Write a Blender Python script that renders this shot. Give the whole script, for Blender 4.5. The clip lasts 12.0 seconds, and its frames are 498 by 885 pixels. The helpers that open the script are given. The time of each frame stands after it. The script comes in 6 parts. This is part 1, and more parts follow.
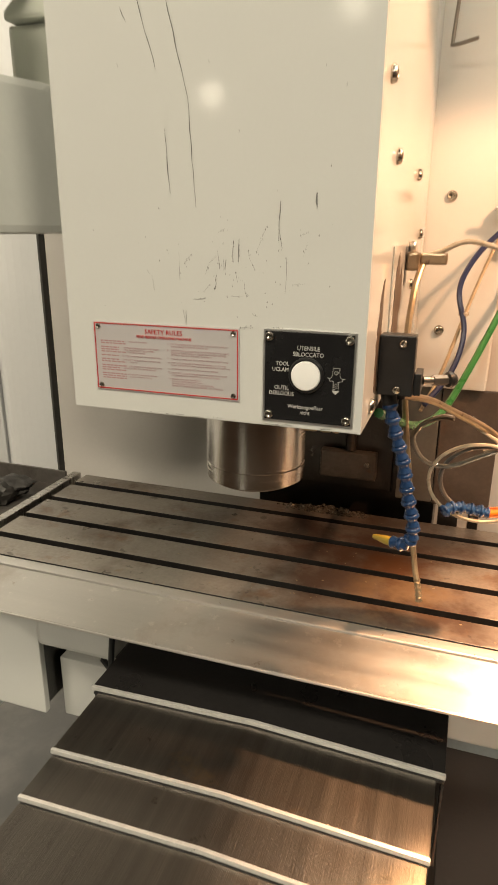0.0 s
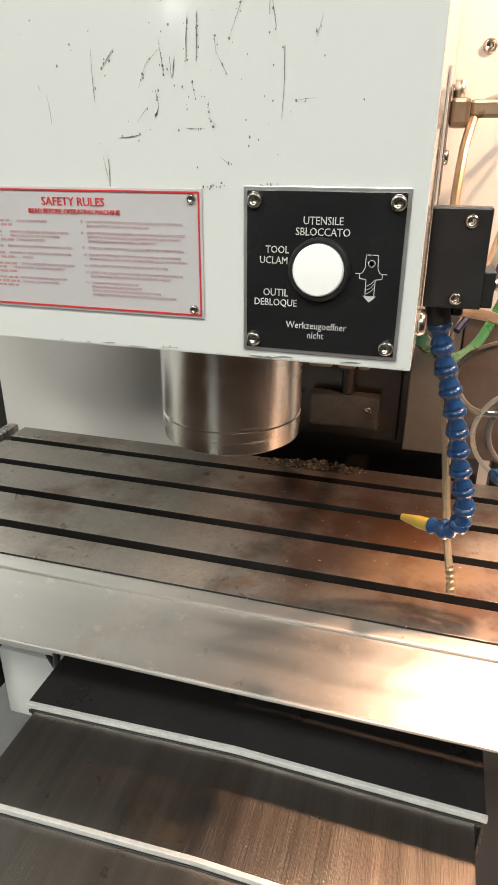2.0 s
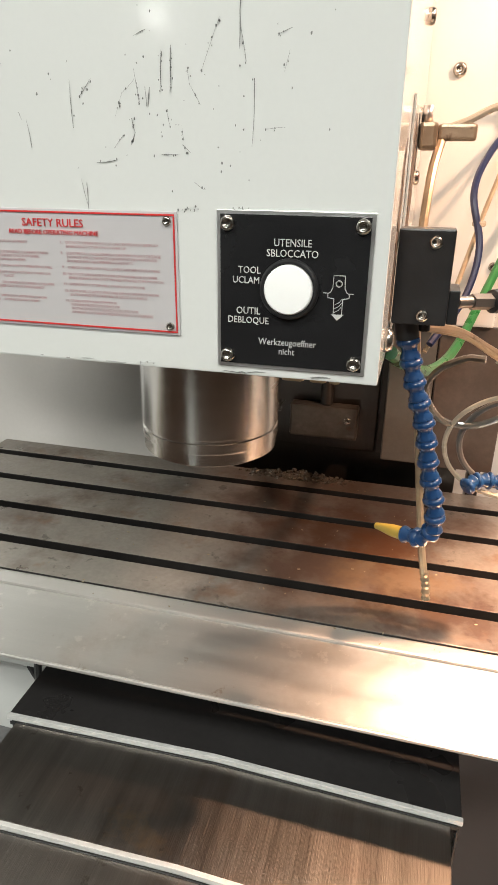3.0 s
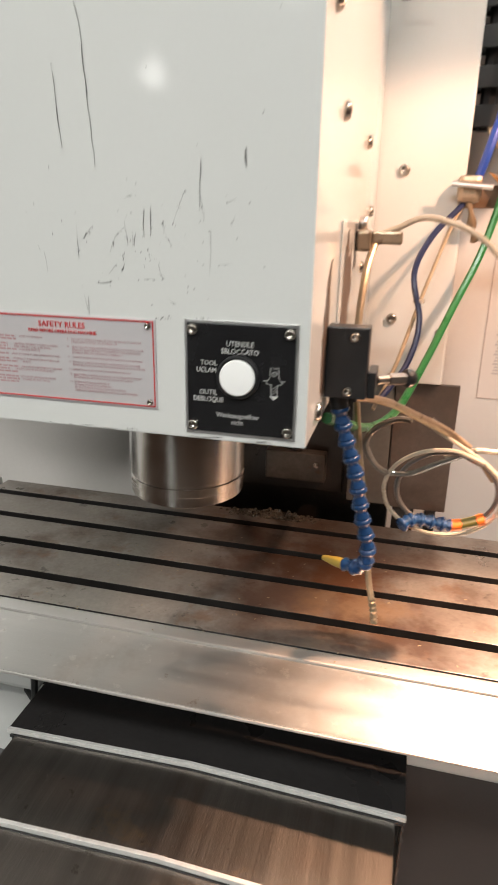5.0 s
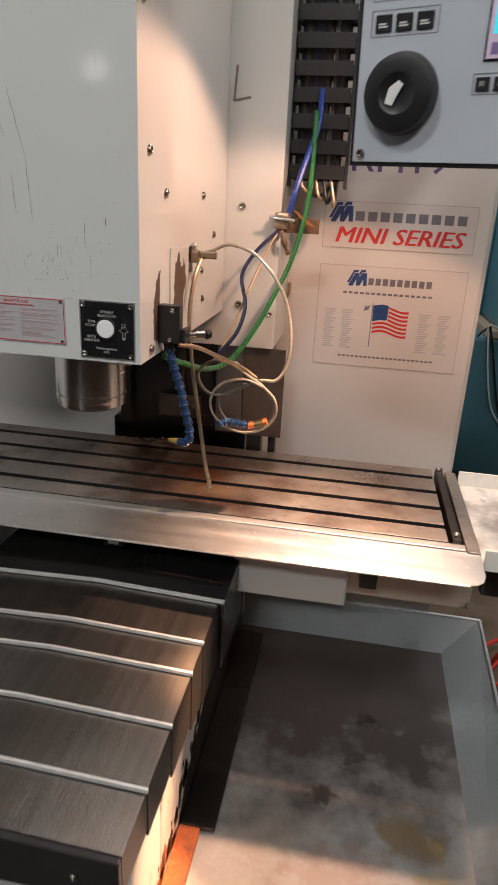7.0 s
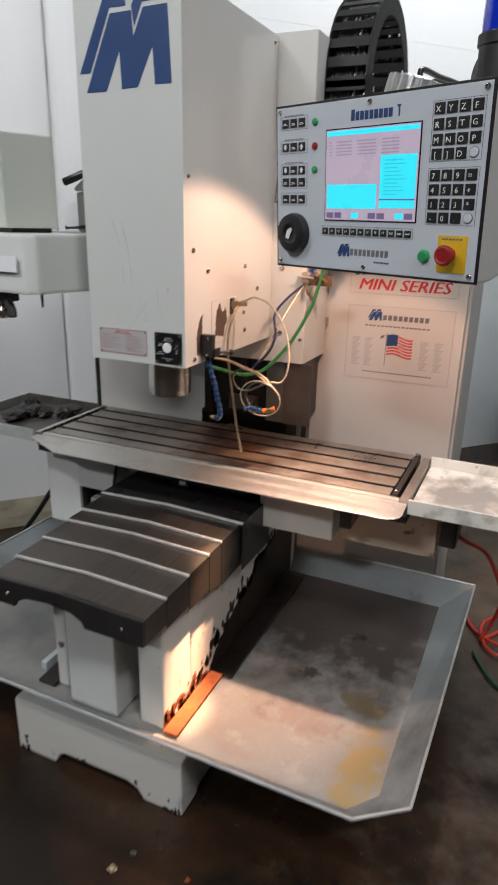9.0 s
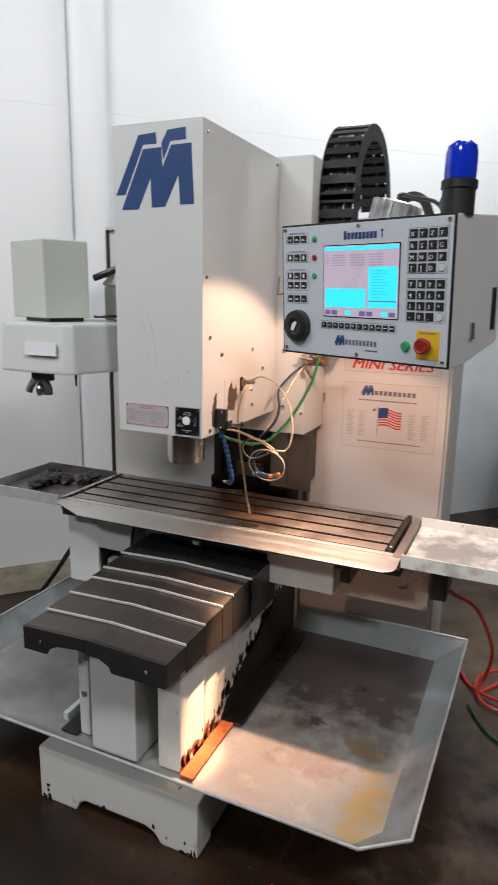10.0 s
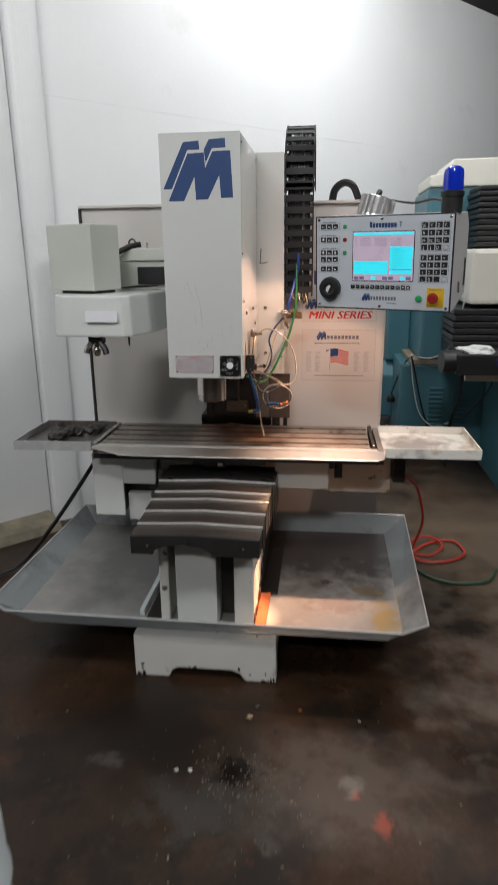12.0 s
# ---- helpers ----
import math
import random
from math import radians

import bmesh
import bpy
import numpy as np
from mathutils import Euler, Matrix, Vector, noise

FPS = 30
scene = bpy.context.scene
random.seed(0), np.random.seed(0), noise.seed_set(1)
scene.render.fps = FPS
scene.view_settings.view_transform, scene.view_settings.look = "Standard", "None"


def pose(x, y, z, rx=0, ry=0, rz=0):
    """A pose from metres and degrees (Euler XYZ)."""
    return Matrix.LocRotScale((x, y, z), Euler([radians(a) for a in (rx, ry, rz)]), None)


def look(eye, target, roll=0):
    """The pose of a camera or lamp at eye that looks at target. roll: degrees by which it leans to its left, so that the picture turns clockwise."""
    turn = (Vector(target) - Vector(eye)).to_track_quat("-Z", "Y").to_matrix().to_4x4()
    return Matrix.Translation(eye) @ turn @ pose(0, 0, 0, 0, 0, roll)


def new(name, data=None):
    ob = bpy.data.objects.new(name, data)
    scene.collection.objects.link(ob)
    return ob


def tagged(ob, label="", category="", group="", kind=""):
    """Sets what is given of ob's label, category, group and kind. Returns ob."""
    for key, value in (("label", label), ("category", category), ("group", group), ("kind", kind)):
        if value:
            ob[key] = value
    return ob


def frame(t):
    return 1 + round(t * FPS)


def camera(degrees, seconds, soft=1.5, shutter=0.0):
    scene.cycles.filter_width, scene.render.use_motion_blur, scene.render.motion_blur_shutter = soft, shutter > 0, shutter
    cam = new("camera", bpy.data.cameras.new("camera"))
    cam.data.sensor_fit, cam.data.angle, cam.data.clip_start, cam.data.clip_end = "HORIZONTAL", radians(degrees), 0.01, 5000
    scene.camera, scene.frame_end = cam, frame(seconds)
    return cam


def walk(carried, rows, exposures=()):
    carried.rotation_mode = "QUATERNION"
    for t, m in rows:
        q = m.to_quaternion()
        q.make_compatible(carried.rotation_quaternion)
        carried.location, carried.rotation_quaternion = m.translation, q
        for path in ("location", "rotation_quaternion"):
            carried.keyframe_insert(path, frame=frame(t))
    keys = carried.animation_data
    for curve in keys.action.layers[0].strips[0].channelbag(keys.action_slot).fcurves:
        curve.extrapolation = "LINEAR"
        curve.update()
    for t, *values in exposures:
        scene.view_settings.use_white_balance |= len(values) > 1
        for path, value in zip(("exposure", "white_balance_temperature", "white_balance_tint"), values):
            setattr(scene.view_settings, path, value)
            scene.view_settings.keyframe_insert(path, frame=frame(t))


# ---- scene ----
cam = camera(42.6, 12.0, shutter=0.4)
PATH = [
    (0, (0.415, 0.492, 1.475), (-0.191, 2.29, 0.842), 0.4),
    (0.5, (0.368, 0.619, 1.44), (-0.224, 2.399, 0.747), 0.1),
    (1, (0.335, 0.701, 1.413), (-0.233, 2.468, 0.669), -0.7),
    (1.5, (0.335, 0.724, 1.39), (-0.197, 2.479, 0.592), -0.2),
    (2, (0.336, 0.726, 1.395), (-0.17, 2.485, 0.59), 0.3),
    (2.5, (0.342, 0.72, 1.4), (-0.14, 2.493, 0.609), 0.5),
    (4.5, (0.351, 0.69, 1.417), (-0.091, 2.502, 0.694), 1.0),
    (5, (0.401, 0.613, 1.461), (-0.055, 2.442, 0.792), 1.0),
    (5.5, (0.517, 0.456, 1.545), (-0.074, 2.269, 0.94), 2.5),
    (6, (0.554, 0.356, 1.626), (0.001, 2.189, 1.047), 0.9),
    (6.5, (0.581, 0.27, 1.558), (0.198, 2.154, 1.007), 1.4),
    (6.7, (0.608, 0.212, 1.535), (0.338, 2.063, 0.827), 2.9),
    (8.5, (1.117, -0.337, 1.642), (0.437, 1.457, 1.080), 2.6),
    (9, (1.240, -0.483, 1.689), (0.478, 1.226, 1.042), 1.3),
    (9.5, (1.327, -0.626, 1.676), (0.406, 1.003, 0.969), 1.0),
    (10, (1.297, -0.723, 1.738), (0.520, 1.045, 1.302), 1.1),
    (10.5, (1.106, -0.924, 1.735), (0.604, 0.905, 1.102), -0.4),
    (11, (0.928, -1.013, 1.737), (0.564, 0.889, 1.238), -1.5),
    (11.5, (0.774, -1.247, 1.776), (0.465, 0.677, 1.323), -1.3),
    (12, (0.669, -1.614, 1.792), (0.444, 0.292, 1.231), -0.7),
]
walk(cam, [(t, look(eye, target, roll)) for t, eye, target, roll in PATH],
     exposures=[(0.0, 0.52, 9000, 14), (1.0, 0.75, 7450, 11), (2.0, 1.0, 6950, 11), (2.5, 1.0, 6900, 11), (4.5, 0.92, 6850, 12), (5.0, 0.7, 6850, 14), (5.5, 0.32, 6900, 17), (6.5, -0.12, 6800, 17), (8.5, -0.1, 6500, 16), (9.0, 0.02, 6500, 16), (9.5, 0.27, 6500, 17), (10.0, 0.17, 6500, 17), (10.5, -0.05, 6500, 17), (12.0, -0.1, 6600, 16)])

# ---- world, lamps, exposure ----
world = bpy.data.worlds.new("hall_air")
world.use_nodes = True
world.node_tree.nodes["Background"].inputs[0].default_value = (0.75, 0.85, 1.0, 1)
world.node_tree.nodes["Background"].inputs[1].default_value = 0.022
scene.world = world
scene.view_settings.exposure = 0.0


def lamp(name, kind, m, watts, colour, **extra):
    data = bpy.data.lights.new(name, kind)
    data.energy, data.color = watts, colour
    if "size" in extra:
        data.shape, data.size, data.size_y = "RECTANGLE", extra["size"][0], extra["size"][1]
    if "radius" in extra:
        data.shadow_soft_size = extra["radius"]
    if "cone" in extra:
        data.spot_size, data.spot_blend = radians(extra["cone"]), extra["blend"]
    ob = new(name, data)
    ob.matrix_world = m
    return ob


COOL, NEUTRAL = (0.94, 1.0, 0.985), (0.95, 1.0, 0.975)
# lamps hanging under the hall roof, one of them close to the white wall
# front, left and bay are unseen fills added to brighten what they face
lamp("roof_lamp_wall", "AREA", look((1.08, 3.30, 4.65), (1.12, 4.1, 0.0)), 62, COOL, size=(0.9, 0.5))
lamp("roof_lamp_aisle", "AREA", look((-0.98, -5.6, 3.6), (0.2, 1.0, 1.2)), 1.0, NEUTRAL, size=(0.2, 0.2))
lamp("roof_lamp_hall", "AREA", look((-3.0, -6.8, 3.1), (0.2, 1.0, 1.2)), 1.2, NEUTRAL, size=(0.2, 0.2))
lamp("roof_lamp_front", "AREA", look((0.2, -5.6, 5.7), (0.3, 0.9, 1.0)), 160, NEUTRAL, size=(1.4, 0.4))
lamp("roof_lamp_side", "AREA", look((3.4, -1.6, 5.0), (0.6, 0.8, 1.0)), 95, NEUTRAL, size=(1.2, 0.4))
lamp("roof_lamp_left", "AREA", look((-1.4, -1.2, 4.5), (-1.6, 2.2, 0.8)), 72, NEUTRAL, size=(1.2, 0.4))
lamp("roof_lamp_bay", "AREA", look((3.4, 2.6, 4.9), (1.7, 4.3, 0.6)), 48, COOL, size=(1.2, 0.4))
# halogen bulb in the work lamp behind the control box: spill, reflector's beam and the hot core of the beam
BULB = (0.850, 1.345, 1.895)
lamp("halogen_spill", "SPOT", look(BULB, (0.60, 1.23, 0.895)), 25, (1.0, 0.60, 0.39), radius=0.03, cone=131, blend=0.16)
lamp("halogen_beam", "SPOT", look(BULB, (0.60, 1.30, 0.75)), 205, (1.0, 0.60, 0.38), radius=0.025, cone=44, blend=1.0)
lamp("halogen_core", "SPOT", look(BULB, (0.390, 0.965, 0.385)), 900, (1.0, 0.56, 0.29), radius=0.02, cone=11, blend=1.0)


# ---- materials ----
def mat(name, base, rough=0.5, metal=0.0, var=0.06, scale=6.0, fine=120.0, bump=0.15, stains=(), spread=0.08, island=0.0, stretch=(1, 1, 1), spec=0.5, coat=0.0):
    """A surface of base colour with mottling at two sizes, fine relief, uneven gloss and layers of stains (colour, scale, from, to, amount)."""
    m = bpy.data.materials.new(name)
    m.use_nodes = True
    n, l = m.node_tree.nodes, m.node_tree.links
    b = n["Principled BSDF"]
    co = n.new("ShaderNodeTexCoord")
    mp = n.new("ShaderNodeMapping")
    mp.inputs["Scale"].default_value = stretch
    l.new(co.outputs["Object"], mp.inputs[0])

    def noise_of(sc, detail=4.0, rough_=0.6, src=None):
        t = n.new("ShaderNodeTexNoise")
        t.inputs["Scale"].default_value, t.inputs["Detail"].default_value, t.inputs["Roughness"].default_value = sc, detail, rough_
        l.new(src or mp.outputs[0], t.inputs["Vector"])
        return t

    def ramp(a, c):
        r = n.new("ShaderNodeMapRange")
        r.inputs["From Min"].default_value, r.inputs["From Max"].default_value = a, c
        return r

    def mix(fac, a, c):
        x = n.new("ShaderNodeMix")
        x.data_type = "RGBA"
        l.new(fac, x.inputs["Factor"])
        for s, v in ((6, a), (7, c)):
            if isinstance(v, tuple):
                x.inputs[s].default_value = (*v, 1)
            else:
                l.new(v, x.inputs[s])
        return x.outputs[2]

    big, small = noise_of(scale), noise_of(fine, 3.0)
    r1, r2 = ramp(0.3, 0.7), ramp(0.3, 0.7)
    l.new(big.outputs["Fac"], r1.inputs[0])
    l.new(small.outputs["Fac"], r2.inputs[0])
    dark = tuple(c * (1 - var) for c in base)
    light = tuple(min(c * (1 + var), 0.95) for c in base)
    col = mix(r1.outputs[0], dark, light)
    half = n.new("ShaderNodeMath")
    half.operation = "MULTIPLY"
    half.inputs[1].default_value = 0.45
    l.new(r2.outputs[0], half.inputs[0])
    col = mix(half.outputs[0], col, tuple(c * (1 - 1.6 * var) for c in base))
    if island:
        oi = n.new("ShaderNodeObjectInfo")
        k = n.new("ShaderNodeMath")
        k.operation = "MULTIPLY"
        k.inputs[1].default_value = island
        l.new(oi.outputs["Random"], k.inputs[0])
        col = mix(k.outputs[0], col, tuple(c * 0.4 for c in base))
    for colour, sc, a, c, amount in stains:
        t, r = noise_of(sc, 6.0, 0.65, co.outputs["Object"]), ramp(a, c)
        l.new(t.outputs["Fac"], r.inputs[0])
        k = n.new("ShaderNodeMath")
        k.operation = "MULTIPLY"
        k.inputs[1].default_value = amount
        l.new(r.outputs[0], k.inputs[0])
        col = mix(k.outputs[0], col, colour)
    l.new(col, b.inputs["Base Color"])
    rr = ramp(0.25, 0.75)
    rr.inputs["To Min"].default_value, rr.inputs["To Max"].default_value = max(rough - spread, 0.02), min(rough + spread, 1.0)
    l.new(big.outputs["Fac"], rr.inputs[0])
    l.new(rr.outputs[0], b.inputs["Roughness"])
    b.inputs["Metallic"].default_value = metal
    b.inputs["Specular IOR Level"].default_value = spec
    b.inputs["Coat Weight"].default_value = coat
    if bump:
        bp = n.new("ShaderNodeBump")
        bp.inputs["Strength"].default_value, bp.inputs["Distance"].default_value = bump, 0.002
        l.new(small.outputs["Fac"], bp.inputs["Height"])
        l.new(bp.outputs[0], b.inputs["Normal"])
    return m


def glow(name, colour, strength):
    m = mat(name, colour, 0.3, var=0.02, bump=0)
    b = m.node_tree.nodes["Principled BSDF"]
    b.inputs["Emission Color"].default_value, b.inputs["Emission Strength"].default_value = (*colour, 1), strength
    return m


GRIME, RUST, RUSTDARK = (0.045, 0.035, 0.028), (0.30, 0.09, 0.03), (0.09, 0.04, 0.022)
PAINT = mat("off_white_machine_paint", (0.59, 0.60, 0.585), 0.085, var=0.02, scale=4, fine=260, bump=0.01, spread=0.02)
PAINTWORN = mat("worn_off_white_paint", (0.62, 0.60, 0.56), 0.42, var=0.05, scale=5, fine=180, bump=0.2, stains=((GRIME, 9, 0.60, 0.70, 0.75), (RUSTDARK, 22, 0.66, 0.72, 0.8)))
BASEPAINT = mat("chipped_white_base_paint", (0.62, 0.61, 0.58), 0.5, var=0.05, scale=4, bump=0.25, stains=((GRIME, 16, 0.66, 0.68, 0.9), (RUSTDARK, 5, 0.62, 0.75, 0.5)))
PANELGREY = mat("cabinet_grey_paint", (0.56, 0.535, 0.51), 0.45, var=0.03, scale=3, bump=0.1)
WALLWHITE = mat("white_wall_panel", (0.78, 0.79, 0.80), 0.4, var=0.03, scale=1.2, fine=50, bump=0.1, stains=(((0.55, 0.54, 0.52), 2.2, 0.62, 0.8, 0.35),))
CONCRETE = mat("oily_concrete", (0.043, 0.022, 0.012), 0.36, var=0.4, scale=1.6, fine=60, bump=0.22, spread=0.2, spec=0.28,
               stains=(((0.011, 0.008, 0.006), 2.6, 0.47, 0.60, 0.85), ((0.062, 0.037, 0.024), 4.5, 0.58, 0.70, 0.6), ((0.010, 0.008, 0.007), 14.0, 0.60, 0.66, 0.8), ((0.20, 0.04, 0.02), 2.9, 0.70, 0.75, 0.6), ((0.12, 0.115, 0.11), 30.0, 0.66, 0.70, 0.5)))


def blotch(m, cx, cy, rx, ry, colour, rough, amount, sc=9.0, ragged=2.6, soft=0.63):
    """A ragged patch, stain or painted shade, round (cx, cy) with its own colour and gloss."""
    n, l = m.node_tree.nodes, m.node_tree.links
    b = n["Principled BSDF"]
    co, mp, d = n.new("ShaderNodeTexCoord"), n.new("ShaderNodeMapping"), n.new("ShaderNodeVectorMath")
    mp.vector_type = "TEXTURE"
    mp.inputs["Location"].default_value, mp.inputs["Scale"].default_value = (cx, cy, 0), (rx, ry, 1)
    l.new(co.outputs["Object"], mp.inputs[0])
    d.operation = "LENGTH"
    l.new(mp.outputs[0], d.inputs[0])
    t, s, r = n.new("ShaderNodeTexNoise"), n.new("ShaderNodeMath"), n.new("ShaderNodeMapRange")
    t.inputs["Scale"].default_value, t.inputs["Detail"].default_value, t.inputs["Roughness"].default_value = sc, 5.0, 0.6
    l.new(co.outputs["Object"], t.inputs["Vector"])
    s.operation, s.inputs[1].default_value = "MULTIPLY_ADD", ragged
    l.new(t.outputs["Fac"], s.inputs[0])
    l.new(d.outputs["Value"], s.inputs[2])
    for k, v in (("From Min", 0.5 * ragged + 0.32), ("From Max", 0.5 * ragged + 0.32 + soft), ("To Min", amount), ("To Max", 0.0)):
        r.inputs[k].default_value = v
    l.new(s.outputs[0], r.inputs[0])
    for socket, value in (("Base Color", (*colour, 1)), ("Roughness", rough)):
        x = n.new("ShaderNodeMix")
        a, c = (6, 7) if socket == "Base Color" else (2, 3)
        x.data_type = "RGBA" if socket == "Base Color" else "FLOAT"
        l.new(r.outputs[0], x.inputs["Factor"])
        l.new(b.inputs[socket].links[0].from_socket, x.inputs[a])
        x.inputs[c].default_value = value
        l.new(x.outputs[2 if socket == "Base Color" else 0], b.inputs[socket])


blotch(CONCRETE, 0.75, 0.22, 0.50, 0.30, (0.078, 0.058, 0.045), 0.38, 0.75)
# two wide areas of paler brown to the right of the pan
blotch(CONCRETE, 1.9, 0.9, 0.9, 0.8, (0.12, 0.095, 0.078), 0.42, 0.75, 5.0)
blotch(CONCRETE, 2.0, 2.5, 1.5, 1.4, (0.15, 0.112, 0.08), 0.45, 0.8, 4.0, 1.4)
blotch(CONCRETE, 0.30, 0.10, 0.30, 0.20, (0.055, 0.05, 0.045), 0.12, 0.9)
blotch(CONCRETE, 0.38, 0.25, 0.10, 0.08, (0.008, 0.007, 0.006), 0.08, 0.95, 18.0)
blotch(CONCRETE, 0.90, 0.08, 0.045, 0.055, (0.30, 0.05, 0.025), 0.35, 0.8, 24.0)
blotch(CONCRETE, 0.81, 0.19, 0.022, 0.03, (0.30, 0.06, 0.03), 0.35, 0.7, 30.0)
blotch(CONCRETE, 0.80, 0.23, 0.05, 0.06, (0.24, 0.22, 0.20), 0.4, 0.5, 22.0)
# dark patch painted to dim the lamp-lit floor before the stand
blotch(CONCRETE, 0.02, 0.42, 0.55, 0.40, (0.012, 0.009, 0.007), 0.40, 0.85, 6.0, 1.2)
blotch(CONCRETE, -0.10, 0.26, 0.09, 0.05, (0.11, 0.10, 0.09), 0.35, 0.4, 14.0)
WIPER = mat("worn_bright_wiper", (0.74, 0.74, 0.72), 0.34, 0.45, var=0.12, scale=60, fine=300, bump=0.1)
STEEL = mat("ground_steel", (0.56, 0.54, 0.51), 0.28, 1.0, var=0.08, scale=9, fine=220, bump=0.06, stretch=(1, 6, 1), spread=0.07)
RAILSTEEL = mat("bright_rail_steel", (0.64, 0.62, 0.59), 0.38, 0.85, var=0.06, scale=9, fine=240, bump=0.06, stretch=(0.4, 6, 6), spread=0.06)
ROD = mat("dull_steel_rod", (0.22, 0.20, 0.18), 0.4, 0.8, var=0.1, bump=0.05)
APRONSTEEL = mat("brushed_apron_steel", (0.56, 0.54, 0.51), 0.37, 0.90, var=0.06, scale=7, fine=300, bump=0.08, stretch=(0.3, 6, 6), spread=0.08, stains=(((0.34, 0.29, 0.24), 7, 0.52, 0.66, 0.45), ((0.72, 0.69, 0.64), 46, 0.60, 0.66, 0.45), ((0.30, 0.22, 0.15), 30, 0.66, 0.70, 0.5)))
TABLESTEEL = mat("oily_table_steel", (0.36, 0.325, 0.29), 0.36, 0.72, var=0.20, scale=9, fine=150, bump=0.12, spread=0.13,
                 stains=((RUSTDARK, 6.0, 0.52, 0.70, 0.65), ((0.25, 0.12, 0.06), 13, 0.58, 0.68, 0.45), ((0.05, 0.04, 0.035), 34, 0.62, 0.68, 0.5)))
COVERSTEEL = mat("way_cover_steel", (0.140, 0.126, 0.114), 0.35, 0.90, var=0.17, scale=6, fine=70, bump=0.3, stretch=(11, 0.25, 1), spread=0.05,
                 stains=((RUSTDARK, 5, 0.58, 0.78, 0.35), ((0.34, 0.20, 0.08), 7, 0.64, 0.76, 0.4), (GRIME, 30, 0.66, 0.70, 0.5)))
COVERDARK = mat("dark_way_cover", (0.030, 0.028, 0.028), 0.30, 0.3, var=0.2, scale=6, bump=0.12)
BLACK = mat("black_plastic", (0.013, 0.013, 0.014), 0.42, var=0.2, scale=20, bump=0.15)
CHAINBLACK = mat("dusty_chain_plastic", (0.010, 0.010, 0.0105), 0.6, var=0.3, scale=30, bump=0.2)
BLACKGLOSS = mat("black_enamel", (0.012, 0.012, 0.013), 0.25, var=0.15, scale=20, bump=0.05)
# black for greasy parts, and for shade painted into gaps and voids
GREASESHADE = mat("black_grease_and_shade", (0.016, 0.013, 0.011), 0.32, var=0.35, scale=9, bump=0.3, stains=((RUSTDARK, 8, 0.62, 0.76, 0.4),))
SPINDLE = mat("polished_spindle_steel", (0.68, 0.64, 0.60), 0.24, 1.0, var=0.06, scale=9, fine=240, bump=0.03, stretch=(1, 1, 8), spread=0.05)
CHROME = mat("bright_screw_steel", (0.44, 0.41, 0.37), 0.27, 1.0, var=0.08, scale=40, bump=0.02)
ALU = mat("ribbed_aluminium", (0.72, 0.72, 0.72), 0.32, 0.9, var=0.06, scale=20, bump=0.06)
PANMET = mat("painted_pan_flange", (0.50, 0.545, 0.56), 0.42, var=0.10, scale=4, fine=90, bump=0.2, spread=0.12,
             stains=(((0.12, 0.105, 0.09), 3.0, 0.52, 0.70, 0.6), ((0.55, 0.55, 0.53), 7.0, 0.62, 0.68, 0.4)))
PANFLOOR = mat("oily_shaded_pan_floor", (0.31, 0.298, 0.283), 0.40, var=0.10, scale=4, fine=90, bump=0.2, spread=0.14,
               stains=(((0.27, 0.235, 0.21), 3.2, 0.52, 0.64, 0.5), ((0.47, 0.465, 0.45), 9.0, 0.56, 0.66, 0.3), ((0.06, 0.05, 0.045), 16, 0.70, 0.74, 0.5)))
# two wide dark patches: oil stain and the table's shade, painted together
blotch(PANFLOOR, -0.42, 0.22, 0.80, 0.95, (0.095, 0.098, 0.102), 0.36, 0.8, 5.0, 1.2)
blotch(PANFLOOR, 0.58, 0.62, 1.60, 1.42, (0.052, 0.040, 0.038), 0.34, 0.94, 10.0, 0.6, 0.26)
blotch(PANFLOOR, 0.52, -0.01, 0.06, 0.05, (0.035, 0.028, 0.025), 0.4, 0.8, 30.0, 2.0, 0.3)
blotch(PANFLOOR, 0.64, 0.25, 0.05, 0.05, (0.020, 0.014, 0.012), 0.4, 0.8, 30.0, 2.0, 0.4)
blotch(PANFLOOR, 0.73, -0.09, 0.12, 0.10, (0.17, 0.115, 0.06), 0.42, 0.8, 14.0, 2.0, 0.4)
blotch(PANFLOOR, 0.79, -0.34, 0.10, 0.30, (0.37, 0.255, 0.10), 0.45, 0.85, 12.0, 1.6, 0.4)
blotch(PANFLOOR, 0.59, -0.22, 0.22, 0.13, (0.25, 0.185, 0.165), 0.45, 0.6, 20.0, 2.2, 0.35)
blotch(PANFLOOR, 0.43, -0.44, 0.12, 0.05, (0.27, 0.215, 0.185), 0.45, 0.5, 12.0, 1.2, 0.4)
LIPMET = mat("worn_lip_metal", (0.50, 0.51, 0.51), 0.4, 0.3, var=0.15, scale=20, bump=0.1)
RUSTY = mat("rusty_orange_flange", (0.34, 0.085, 0.020), 0.75, var=0.35, scale=26, bump=0.8, stains=(((0.10, 0.034, 0.016), 20, 0.52, 0.64, 0.7), ((0.46, 0.30, 0.18), 26, 0.58, 0.70, 0.5)))
CAKED = mat("caked_brown_grease", (0.030, 0.019, 0.012), 0.5, var=0.5, scale=14, fine=90, bump=0.7, stains=(((0.16, 0.11, 0.06), 22, 0.62, 0.70, 0.6), ((0.010, 0.008, 0.007), 9, 0.5, 0.6, 0.7)))
SLOTDARK = mat("slot_grease_and_shade", (0.014, 0.012, 0.011), 0.5, var=0.3, scale=20, bump=0.3)
PLATEINK = mat("worn_white_print", (0.50, 0.50, 0.49), 0.45, var=0.2, scale=90, bump=0)
